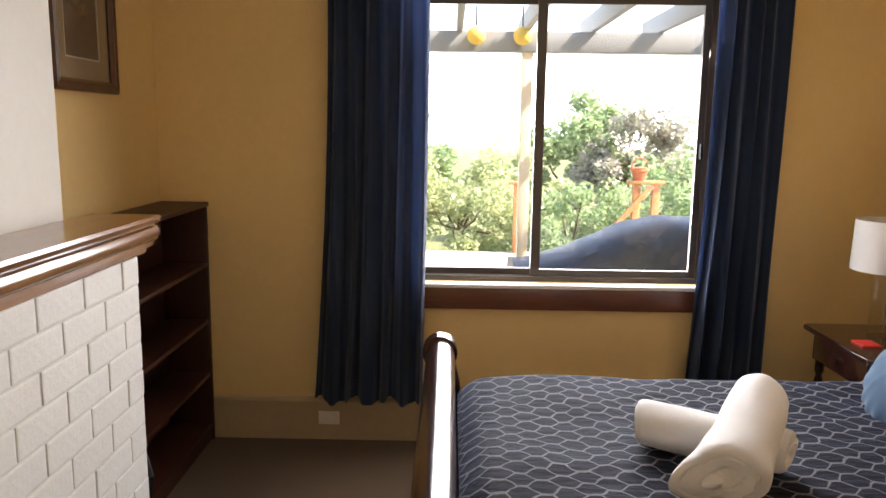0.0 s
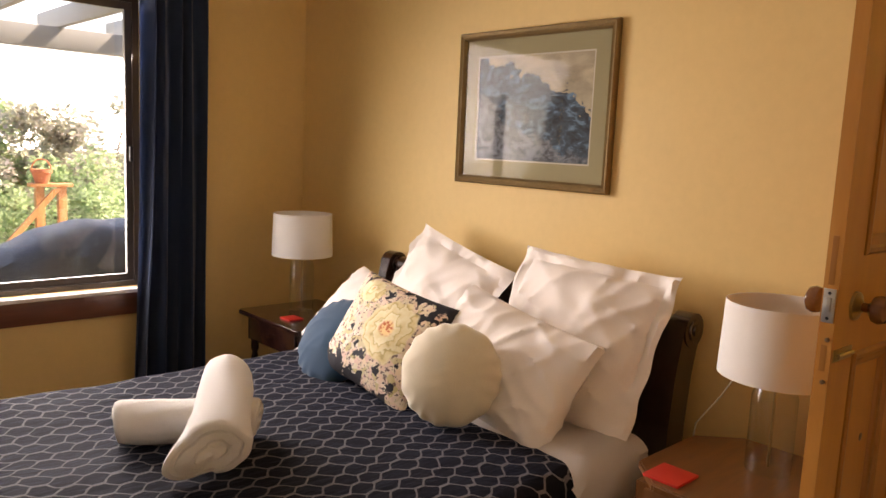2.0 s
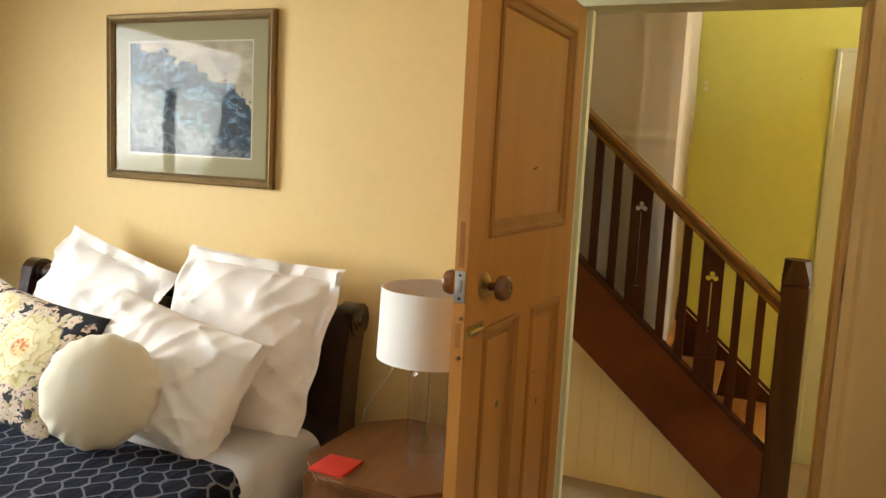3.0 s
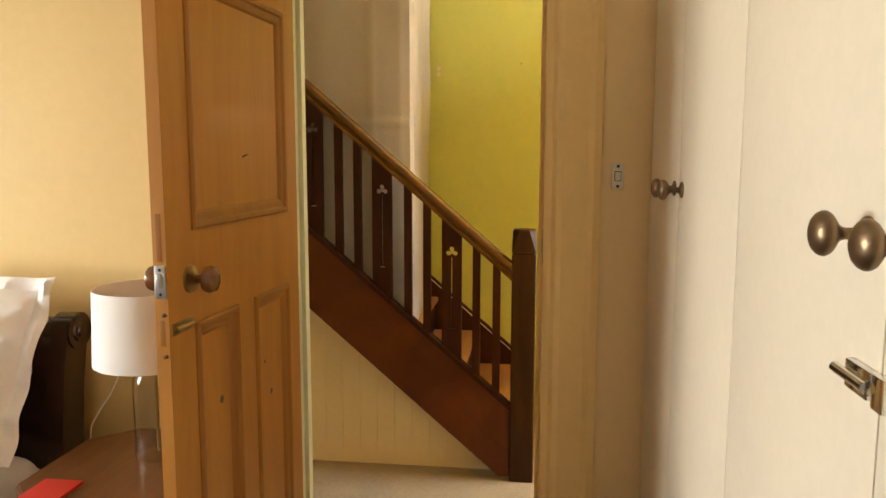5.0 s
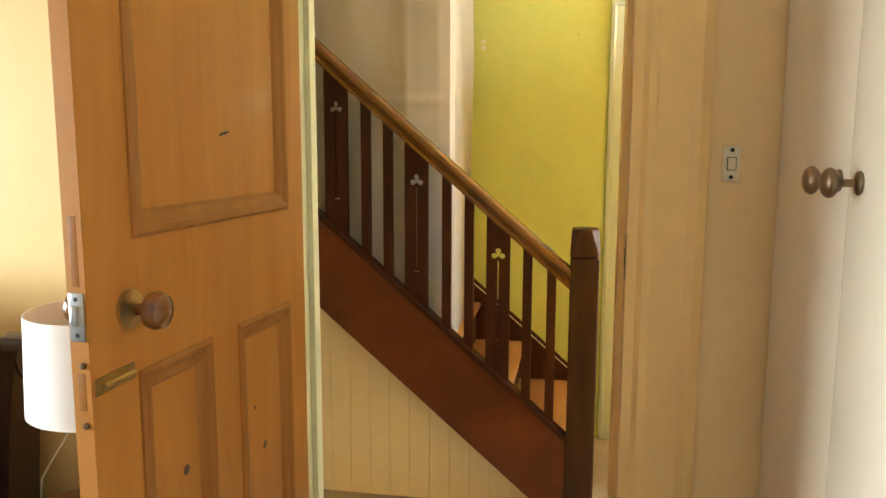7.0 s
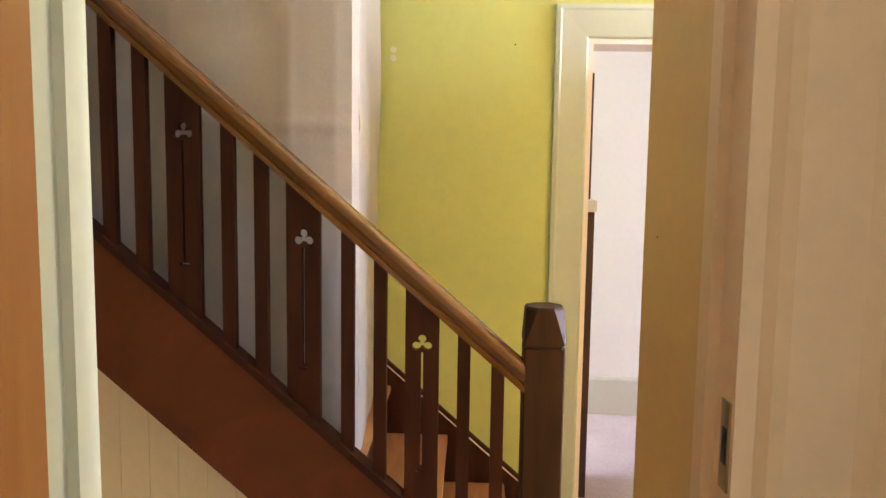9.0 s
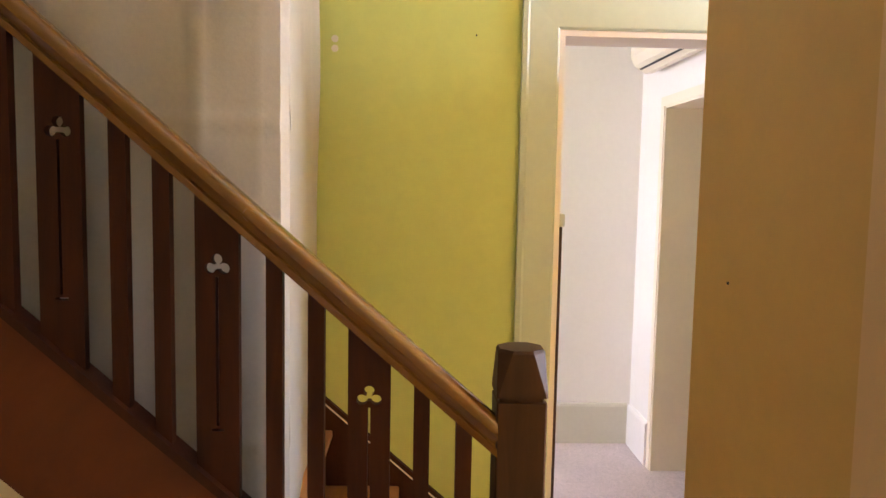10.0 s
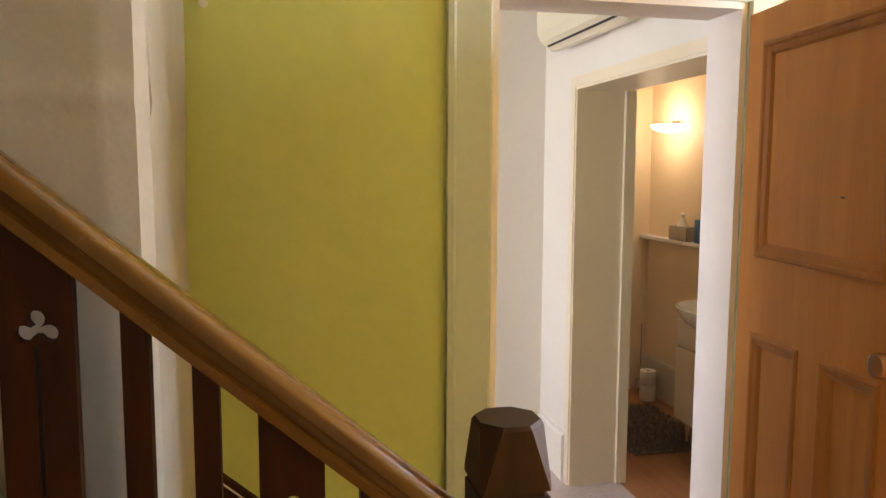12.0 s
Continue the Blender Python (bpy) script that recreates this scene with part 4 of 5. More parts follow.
part("back", boxes((bx0, by0 + 0.023, 0.06, bx0 + 0.008, by1 - 0.023, bh - 0.022)), SHELFWOOD, bc, "", False)
for z in (0.07, 0.33, 0.60, 0.88):
    part("shelf", soft_box(bx0 + 0.009, by0 + 0.0225, z, bx1 - 0.006, by1 - 0.0225, z + 0.02, 0.002), SHELFWOOD, bc)
part("plinth", boxes((bx1 - 0.03, by0 + 0.023, 0, bx1 - 0.012, by1 - 0.023, 0.069)), SHELFWOOD, bc, "", False)


def framed(name, label, plane, a0, a1, z0, z1, frame_w, mount_w, frame_mat, mount_mat, art, depth=0.028, facing=-1):
    """A framed picture on a wall x = plane that faces facing * x; a runs along y. Parts are built round its centre."""
    yc, zc = (a0 + a1) / 2, (z0 + z1) / 2
    t = thing(name, label, "picture", "", (plane, yc, zc))
    hw, hh, f = (a1 - a0) / 2, (z1 - z0) / 2, facing
    prof = [(0, 0.001), (0, depth * 0.7), (frame_w * 0.2, depth), (frame_w * 0.5, depth * 0.8), (frame_w * 0.75, depth * 0.9), (frame_w, depth * 0.45), (frame_w, 0.001)]
    bm, ring = bmesh.new(), []
    for a, d in prof:
        ring.append([bm.verts.new((f * d, sy * (hw - a), sz * (hh - a))) for sy, sz in ((-1, -1), (1, -1), (1, 1), (-1, 1))])
    for r0, r1 in zip(ring, ring[1:]):
        for k in range(4):
            bm.faces.new((r0[k], r0[(k + 1) % 4], r1[(k + 1) % 4], r1[k]))
    part("frame", bm, frame_mat, t, "", False)
    iw, ih = hw - frame_w, hh - frame_w
    mw, mh = iw - mount_w, ih - mount_w
    bm = boxes((0, -iw, -ih, f * 0.006, iw, -mh), (0, -iw, mh, f * 0.006, iw, ih), (0, -iw, -mh, f * 0.006, -mw, mh), (0, mw, -mh, f * 0.006, iw, mh))
    part("mount", bm, mount_mat, t, "", False)
    b = 0.006
    part("mount_bevel", boxes((f * 0.002, -mw, -mh, f * 0.0055, mw, -mh + b), (f * 0.002, -mw, mh - b, f * 0.0055, mw, mh), (f * 0.002, -mw, -mh + b, f * 0.0055, -mw + b, mh - b), (f * 0.002, mw - b, -mh + b, f * 0.0055, mw, mh - b)), PALEMOUNT, t, "", False)
    part("print", boxes((0, -mw, -mh, f * 0.003, mw, mh)), art, t, "", False)
    g = part("glass", boxes((f * 0.010, -iw - 0.002, -ih - 0.002, f * 0.012, iw + 0.002, ih + 0.002)), PICGLASS, t, "clear picture glass", False)
    g.visible_shadow = False
    return t


ART1 = landscape_print("landscape_art", (0.50, 0.42, 0.29), (0.045, 0.085, 0.125), (0.17, 0.19, 0.22), 0.60, 3.3)
ART2 = landscape_print("alcove_art", (0.20, 0.125, 0.065), (0.15, 0.095, 0.05), (0.10, 0.06, 0.035), 0.40, 9.1)
framed("framed_picture", "gilt-framed landscape print with a sage mount behind glass", 0.0, 1.402, 2.212, 1.42, 2.058, 0.034, 0.068, GILT, MOUNT, ART1)
framed("framed_picture", "dark-framed brown still-life print in the alcove", RW, 2.52, 3.03, 1.68, 2.345, 0.045, 0.075, DARKFRAME, BROWNMOUNT, ART2, 0.03, 1)
framed("framed_picture", "small framed print on the chimney breast", -3.29, 1.42, 1.66, 1.43, 1.75, 0.02, 0.04, GILT, PALEMOUNT, ART2, 0.02, 1)

# ---- bed ----
BY0, BY1 = 0.985, 2.575
bed = thing("bed", "dark mahogany sleigh bed with a scrolled headboard and footboard", "bed")


def sleigh(path, thick, roll_c, roll_r, y0, y1):
    """A scrolled board: a curved plate with a round roll at its top, pushed along y."""
    out = []
    pts = [Vector(p) for p in path]
    lefts, rights = [], []
    for i, p in enumerate(pts):
        d = (pts[min(i + 1, len(pts) - 1)] - pts[max(i - 1, 0)]).normalized()
        n = Vector((-d.y, d.x))
        lefts.append(p + n * thick / 2)
        rights.append(p - n * thick / 2)
    bm = prism([tuple(p) for p in lefts + rights[::-1]], y0, y1, "y")
    lathe([(0.0, y0 - 0.004), (roll_r, y0 - 0.004), (roll_r, y1 + 0.004), (0.0, y1 + 0.004)], 24, bm, (roll_c[0], 0, roll_c[1]), "y")
    return bm


head_path = [(-0.16, 0.10), (-0.165, 0.45), (-0.155, 0.68), (-0.125, 0.86), (-0.095, 0.97), (-0.075, 1.02)]
part("headboard", sleigh(head_path, 0.03, (-0.068, 1.005), 0.040, BY0 + 0.05, BY1 - 0.05), MAHOGANY, bed, "dark scrolled headboard")
for y in (BY0, BY1 - 0.055):
    p = part("head_post", sleigh([(-0.135, 0.0), (-0.14, 0.45), (-0.135, 0.68), (-0.115, 0.86), (-0.09, 0.97), (-0.078, 1.02)], 0.105, (-0.076, 1.005), 0.058, y, y + 0.055), MAHOGANY, bed)
    for yy, s in ((y - 0.004, -1), (y + 0.059, 1)):
        part("scroll_boss", lathe([(0.0, 0.010 * s), (0.018, 0.009 * s), (0.022, 0.004 * s), (0.036, 0.005 * s), (0.040, 0.0)], 20, None, (-0.072, yy, 1.005), "y"), MAHOGANY, p)
foot_path = [(-2.12, 0.10), (-2.115, 0.35), (-2.12, 0.52), (-2.15, 0.65), (-2.175, 0.735)]
part("footboard", sleigh(foot_path, 0.03, (-2.18, 0.748), 0.052, BY0 + 0.05, BY1 - 0.03), MAHOGANY, bed, "dark footboard with a polished roll top")
for y in (BY0 - 0.01, BY1 - 0.045):
    p = part("foot_post", sleigh([(-2.13, 0.0), (-2.16, 0.18), (-2.17, 0.33), (-2.14, 0.48), (-2.15, 0.63), (-2.175, 0.735)], 0.085, (-2.182, 0.748), 0.064, y, y + 0.055), MAHOGANY, bed)
for y in (BY0 + 0.012, BY1 - 0.042):
    part("side_rail", soft_box(-2.09, y, 0.20, -0.17, y + 0.03, 0.38, 0.006), MAHOGANY, bed)


def padded(x0, y0, z0, x1, y1, z1, r, nx=40, ny=40, lumps=0.0, seed=0, sag=0.0):
    """A soft slab with rounded edges and gentle lumps."""
    bm = bmesh.new()
    box(bm, x0, y0, z0, x1, y1, z1)
    bmesh.ops.bevel(bm, geom=[e for e in bm.edges], offset=r, segments=5, affect="EDGES", profile=0.5)
    top = [e for e in bm.edges if e.calc_length() > 0.25]
    bmesh.ops.subdivide_edges(bm, edges=top, cuts=26, use_grid_fill=True)
    for v in bm.verts:
        n = noise.noise(Vector((v.co.x * 3.1 + seed, v.co.y * 3.1, v.co.z * 2))) + 0.5 * noise.noise(Vector((v.co.x * 8 + seed, v.co.y * 8, 1)))
        v.co.z += lumps * n * (v.co.z > (z0 + z1) / 2)
    return bm


part("mattress", padded(-2.07, 1.02, 0.36, -0.19, 2.53, 0.62, 0.05), LINEN, bed, "white-sheeted mattress")


def cover_bm(x0, x1, y0, y1, top, hang, r, seed, lumps, thick=0.012):
    """Cloth laid over the bed: a flat top that rolls over both long sides."""
    sec = []
    for k in range(9):
        sec.append((y0 - 0.004 - 0.006 * math.sin(k), top - hang + (hang - r) * k / 8))
    for k in range(1, 9):
        a = math.pi / 2 * k / 8
        sec.append((y0 + r - r * math.cos(a) , top - r + r * math.sin(a)))
    n = 46
    for k in range(1, n):
        sec.append((y0 + r + (y1 - y0 - 2 * r) * k / n, top))
    for k in range(8, -1, -1):
        a = math.pi / 2 * k / 8
        sec.append((y1 - r + r * math.cos(a), top - r + r * math.sin(a)))
    for k in range(8, -1, -1):
        sec.append((y1 + 0.004 + 0.006 * math.sin(k), top - hang + (hang - r) * k / 8))
    bm, rows, m = bmesh.new(), [], 56
    for i in range(m + 1):
        x = x0 + (x1 - x0) * i / m
        drop = 0.06 * max(0.0, 1 - (x - x0) / 0.10) ** 2
        row = []
        for y, z in sec:
            f = noise.noise(Vector((x * 2.6 + seed, y * 2.6, 0))) + 0.45 * noise.noise(Vector((x * 7 + seed, y * 7, 2)))
            side = 1 if z > top - r * 0.5 else 0.2
            row.append(bm.verts.new((x, y + (0 if side == 1 else 0.012 * math.sin(x * 17 + y)), z + lumps * f * side - drop)))
        rows.append(row)
    for a, b in zip(rows, rows[1:]):
        for k in range(len(sec) - 1):
            bm.faces.new((a[k], a[k + 1], b[k + 1], b[k]))
    bmesh.ops.solidify(bm, geom=bm.faces[:], thickness=-thick)
    return bm


SPREAD = bedspread_cloth()
solid("bedspread", cover_bm(-2.118, -0.60, 0.975, 2.565, 0.675, 0.36, 0.09, 1.0, 0.014), SPREAD, "navy-black bedspread woven with a silver trellis pattern", "bedspread")
solid("folded_sheet", cover_bm(-0.685, -0.33, 0.952, 2.583, 0.692, 0.32, 0.085, 4.0, 0.020, 0.010), LINEN, "white top sheet folded back over the bedspread", "bed sheet")


def pillow_bm(w, h, t, flange=0.0, seed=0, puff=2.4, wrinkle=0.008, round_=False):
    """A stuffed pillow standing in the xz plane, bulging along y; an optional flat border."""
    bm, n, sides = bmesh.new(), 44, []
    for s in (-1, 1):
        grid = []
        for j in range(n + 1):
            row = []
            for i in range(n + 1):
                u, v = 2 * i / n - 1, 2 * j / n - 1
                if round_:
                    x, z = u * math.sqrt(1 - v * v / 2), v * math.sqrt(1 - u * u / 2)
                    e = max(0.0, 1 - (x * x + z * z))
                    d = t / 2 * e ** 0.5
                    px, pz = x * w / 2, z * h / 2
                    a = math.atan2(z, x)
                    d += 0.005 * math.sin(a * 15 + 2 * math.sin(3 * a)) * (1 - e) ** 4 * (e > 0)
                    g = 0.015 * math.sin(a * 15 + 2 * math.sin(3 * a)) * (1 - e) ** 6
                    px *= 1 + g
                    pz *= 1 + g
                else:
                    iu, iv = min(1.0, abs(u) / (1 - 2 * flange / w)), min(1.0, abs(v) / (1 - 2 * flange / h))
                    e = max(0.0, (1 - iu ** puff)) * max(0.0, (1 - iv ** puff))
                    d = t / 2 * e ** 0.55
                    pull = 0.06 if flange == 0 else 0.03
                    px = u * w / 2 * (1 - pull * (1 - v * v))
                    pz = v * h / 2 * (1 - pull * (1 - u * u))
                q = Vector((px * 5 + seed, s * 3, pz * 5))
                rid = (1 - abs(noise.noise(Vector((px * 5 + pz * 8 + seed, pz * 2.2 - px * 1.5, s * 3))))) ** 9
                rid2 = (1 - abs(noise.noise(Vector((px * 9 - pz * 6 + seed, pz * 3 + px * 2, s * 5))))) ** 10
                nz = s * wrinkle * (0.55 * noise.noise(q) + 0.75 * rid + 0.6 * rid2)
                edge = i in (0, n) or j in (0, n)
                fl = 0.034 * noise.noise(Vector((px * 9 + seed, 0, pz * 9))) if flange else 0.0
                y = fl * (1 - min(1, d / 0.02)) + s * (d + (0.0 if edge else 0.0012)) + nz * (0 if edge else 1)
                row.append(bm.verts.new((px, y, pz)))
            grid.append(row)
        sides.append(grid)
        for a, b in zip(grid, grid[1:]):
            for i in range(n):
                bm.faces.new((a[i], a[i + 1], b[i + 1], b[i]) if s > 0 else (a[i], b[i], b[i + 1], a[i + 1]))
    bmesh.ops.remove_doubles(bm, verts=bm.verts[:], dist=1e-5)
    return bm


FLORAL = floral_cloth()


def lay(x, y, z, lean, turn, roll=0.0):
    """A pillow's pose: its face looks along -x, leaning back by lean, turned by turn, rolled in its own plane."""
    return Matrix.Translation((x, y, z)) @ Euler((0, 0, radians(-90 + turn))).to_matrix().to_4x4() @ Euler((radians(-lean), 0, 0)).to_matrix().to_4x4() @ Euler((0, radians(roll), 0)).to_matrix().to_4x4()


solid("pillow", pillow_bm(0.64, 0.62, 0.17, 0.045, 1, wrinkle=0.020), LINEN, "large white flanged pillow against the headboard", "pillow", "white pillows", lay(-0.30, 1.32, 0.920, 24, 4, 3))
solid("pillow", pillow_bm(0.64, 0.60, 0.16, 0.045, 2, wrinkle=0.020), LINEN, "large white flanged pillow against the headboard", "pillow", "white pillows", lay(-0.29, 2.03, 0.90, 22, -3, 12))
solid("pillow", pillow_bm(0.61, 0.41, 0.16, 0.0, 3, wrinkle=0.020), LINEN, "plump white pillow leaning on a larger one", "pillow", "white pillows", lay(-0.52, 1.42, 0.853, 30, 6, 12))
solid("pillow", pillow_bm(0.60, 0.42, 0.15, 0.0, 4, wrinkle=0.015), LINEN, "plump white pillow lying back at the bed's side", "pillow", "white pillows", lay(-0.47, 2.27, 0.82, 42, -4, 10))
solid("cushion", pillow_bm(0.50, 0.415, 0.15, 0.0, 5, wrinkle=0.006), FLORAL, "square black cushion printed with large pale flowers", "cushion", "bed cushions", lay(-0.65, 1.89, 0.862, 30, 6, 9))
solid("cushion", pillow_bm(0.36, 0.36, 0.14, 0, 6, round_=True, wrinkle=0.004), BLUEVELVET, "round blue velvet cushion", "cushion", "bed cushions", lay(-0.68, 2.15, 0.795, 34, 8))
solid("cushion", pillow_bm(0.335, 0.335, 0.15, 0, 7, round_=True, wrinkle=0.003), VELVET, "round cream velvet cushion with a gathered edge", "cushion", "bed cushions", lay(-0.71, 1.478, 0.842, 22, 30))


def towel_roll_bm(length, r, seed, flap=0.0):
    """A towel rolled up: a plump body whose outer flap ends in a step, and ends that show its layers."""
    bm, n, rows = bmesh.new(), 56, []
    ends = [(0.06, -0.002), (0.30, 0.004), (0.36, -0.004), (0.42, 0.004), (0.66, 0.004), (0.71, -0.007), (0.76, 0.0), (0.90, -0.003), (0.97, -0.010), (1.0, -0.024)]
    body = [(1.0, 0.5 - 0.05 * k) for k in range(1, 20)]
    secs = [(f, length / 2 + d) for f, d in ends] + [(1.0, length * h) for f, h in body] + [(f, -length / 2 - d) for f, d in reversed(ends)]
    for f, x in secs:
        row = []
        for i in range(n):
            a = 2 * math.pi * i / n
            spiral = 0.93 + 0.12 * ((a / (2 * math.pi) + 0.12 * seed) % 1.0)
            rr = r * f * (spiral if f > 0.3 else 1)
            rr *= 1 + 0.10 * noise.noise(Vector((x * 9 + seed * 5, math.cos(a) * 1.3, math.sin(a) * 1.3)))
            slant = 0.02 * math.sin(a + seed) * (x / length)
            near = min(1.0, max(0.0, (-x / length - 0.12) / 0.38))
            side = max(0.0, math.cos(a + math.radians(28))) ** 6
            rr += flap * near * near * side * min(1.0, f * 1.1)
            crease = 0.03 * flap * near * math.sin(9 * a + 30 * x)
            row.append(bm.verts.new((x + slant - 0.3 * flap * near * side, (rr + crease) * math.cos(a) * 1.06 * (1 - 0.16 * x / length), rr * math.sin(a) * 0.93)))
        rows.append(row)
    for a, b in zip(rows, rows[1:]):
        for i in range(n):
            bm.faces.new((a[i], a[(i + 1) % n], b[(i + 1) % n], b[i]))
    bm.faces.new(rows[0])
    bm.faces.new(rows[-1][::-1])
    return bm


solid("rolled_towel", towel_roll_bm(0.40, 0.066, 1), TOWEL, "rolled white bath towel lying on the bedspread", "towel", "rolled towels", pose(-1.43, 1.835, 0.742, 0, 0, -30))
solid("rolled_towel", towel_roll_bm(0.43, 0.077, 2, 0.065), TOWEL, "rolled white bath towel crossed over another one", "towel", "rolled towels", pose(-1.385, 1.715, 0.805, 0, -10.0, 59))

# ---- bedside tables and lamps ----
def bedside(label, x0, x1, y0, y1, h, material, clip):
    t = thing("bedside_table", label, "bedside table")
    out = [(x0 + clip, y0), (x1 - clip, y0), (x1, y0 + clip), (x1, y1 - clip), (x1 - clip, y1), (x0 + clip, y1), (x0, y1 - clip), (x0, y0 + clip)]
    bm = prism(out, h - 0.024, h, "z")
    bmesh.ops.bevel(bm, geom=bm.edges[:], offset=0.005, segments=2, affect="EDGES")
    part("tabletop", bm, material, t)
    part("apron", boxes((x0 + 0.04, y0 + 0.04, h - 0.15, x1 - 0.04, y1 - 0.04, h - 0.0245)), material, t, "", False)
    d = part("drawer_front", soft_box(x0 + 0.030, y0 + 0.07, h - 0.14, x0 + 0.0398, y1 - 0.07, h - 0.035, 0.003), material, t)
    part("drawer_knob", lathe([(0.0, -0.022), (0.010, -0.020), (0.012, -0.012), (0.005, -0.004), (0.006, 0)], 14, None, (x0 + 0.030, (y0 + y1) / 2, h - 0.088), "x"), material, d)
    leg = [(0.020, h - 0.15), (0.020, h - 0.20), (0.013, h - 0.22), (0.020, h - 0.25), (0.014, h - 0.30), (0.018, h - 0.42), (0.012, 0.08), (0.016, 0.06), (0.011, 0.0)]
    for x in (x0 + 0.065, x1 - 0.065):
        for y in (y0 + 0.065, y1 - 0.065):
            part("leg", lathe(leg, 16, None, (x, y, 0)), material, t)
    part("lower_shelf", soft_box(x0 + 0.06, y0 + 0.06, 0.19, x1 - 0.06, y1 - 0.06, 0.21, 0.004), material, t)
    return t


bedside("dark mahogany bedside table with turned legs", -0.54, -0.06, 2.66, 3.22, 0.706, MAHOGANY, 0.012)
bedside("red-brown timber bedside table with clipped corners", -0.665, -0.14, 0.40, 0.865, 0.725, TABLEWOOD, 0.11)


def table_lamp(label, x, y, z, r, shade_lo, shade_hi):
    t = thing("table_lamp", label, "lamp", "bedside lamps", (x, y, z))
    lo, hi = shade_lo - z, shade_hi - z
    bm = bmesh.new()
    lathe([(r, lo), (r * 0.955, hi)], 48, bm)
    bmesh.ops.delete(bm, geom=[f for f in bm.faces if len(f.verts) > 4], context="FACES")
    bmesh.ops.solidify(bm, geom=bm.faces[:], thickness=0.003)
    part("shade", bm, SHADE, t, "white drum shade")
    g = part("base", lathe([(0.0, 0.0015), (0.056, 0.0015), (0.060, 0.006), (0.060, lo - 0.055), (0.052, lo - 0.035), (0.022, lo - 0.020), (0.020, lo + 0.01)], 32), LAMPGLASS, t, "clear glass cylinder base")
    g.visible_shadow = False
    part("stem", lathe([(0.0, 0.013), (0.004, 0.013), (0.004, lo + 0.02), (0.0, lo + 0.02)], 10), BRASS, t)
    part("socket", lathe([(0.0, lo - 0.03), (0.014, lo - 0.03), (0.016, lo + 0.01), (0.014, lo + 0.05), (0.0, lo + 0.05)], 16), BRASS, t)
    part("bulb", lathe([(0.012, lo + 0.05), (0.018, lo + 0.07), (0.028, lo + 0.10), (0.024, lo + 0.125), (0.0, lo + 0.138)], 16), PAPER, t)
    bm = bmesh.new()
    for k in range(3):
        a = 2 * math.pi * k / 3 + 0.4
        b2 = swept([(0.014 * math.cos(a), 0.014 * math.sin(a), lo + 0.012), (r * 0.98 * math.cos(a), r * 0.98 * math.sin(a), lo + 0.018)], 0.0018, 6)
        me = bpy.data.meshes.new("tmp")
        b2.to_mesh(me)
        b2.free()
        bm.from_mesh(me)
        bpy.data.meshes.remove(me)
    part("shade_ring", bm, BRASS, t)
    return t


table_lamp("clear glass table lamp with a white drum shade", -0.283, 3.03, 0.706, 0.153, 0.992, 1.205)
la = table_lamp("glass table lamp with a white drum shade and trailing flex", -0.33, 0.60, 0.725, 0.156, 0.995, 1.197)
part("cord", swept([(0.0, 0.016, 0.262), (0.07, 0.09, 0.268), (0.13, 0.145, 0.245), (0.13, 0.182, 0.185), (0.132, 0.215, 0.125), (0.13, 0.255, 0.065), (0.133, 0.285, 0.02), (0.14, 0.298, -0.06), (0.15, 0.30, -0.25)], 0.0024, 8), PLASTIC, la, "thin white flex")
solid("card", soft_box(-0.64, 0.697, 0.7255, -0.53, 0.80, 0.733, 0.001), RED, "small red card lying on the bedside table", "card")
solid("card", soft_box(-0.47, 2.84, 0.7065, -0.39, 2.93, 0.714, 0.001), RED, "small red card lying on the dark table", "card")

# ---- built-in cupboard by the door ----
cup = thing("built_in_cupboard", "cream painted built-in cupboard with flat doors", "cupboard")
CY = -0.752
part("carcass", boxes((-2.05, RS + 0.001, 0, -0.001, CY - 0.02, CEIL - 0.002)), CUPBOARD, cup, "", False)
edges = [-0.012, -0.43, -0.95, -1.48, -2.04]
for i, (a, b) in enumerate(zip(edges, edges[1:])):
    d = part("cupboard_door", soft_box(b + 0.0015, CY - 0.0198, 0.10, a - 0.0015, CY, 2.45, 0.002), CUPBOARD, cup)
    kx = (b + 0.045, a - 0.045, b + 0.05, a - 0.05)[i]
    kz = 1.475
    part("knob", lathe([(0.0, 0.055), (0.006, 0.0546), (0.012, 0.0535), (0.017, 0.0512), (0.0208, 0.0478), (0.0228, 0.0440), (0.0228, 0.0405), (0.0205, 0.0365), (0.0165, 0.0332), (0.0115, 0.0302), (0.0075, 0.0265), (0.006, 0.022), (0.006, 0.009), (0.009, 0.0062), (0.0165, 0.004), (0.018, 0.002), (0.018, 0.0)], 32, None, (kx, CY, kz), "y"), BRONZE, d, "oval bronze knob")
    if i == 2:
        part("latch", soft_box(b + 0.006, CY + 0.0002, 1.318, b + 0.06, CY + 0.010, 1.348, 0.003), CHROME, d, "chrome slide latch")
        part("latch_bolt", swept([(b - 0.0, CY + 0.013, 1.333), (b + 0.075, CY + 0.013, 1.333)], 0.006, 10), CHROME, d)
    if i == 3:
        part("latch_keep", soft_box(a - 0.03, CY + 0.0002, 1.316, a - 0.006, CY + 0.012, 1.350, 0.003), CHROME, d)

sw = thing("light_switch", "narrow cream light switch on the wall", "switch")
part("plate", soft_box(-0.009, -0.676, 1.455, -0.0005, -0.642, 1.53, 0.003), PLASTIC, sw)
part("rocker_recess", soft_box(-0.0098, -0.6687, 1.4783, -0.0086, -0.6493, 1.5067, 0.0004), BLACK, sw, "dark gap round the rocker")
part("rocker", soft_box(-0.013, -0.667, 1.480, -0.0085, -0.651, 1.505, 0.002), PLASTIC, sw)
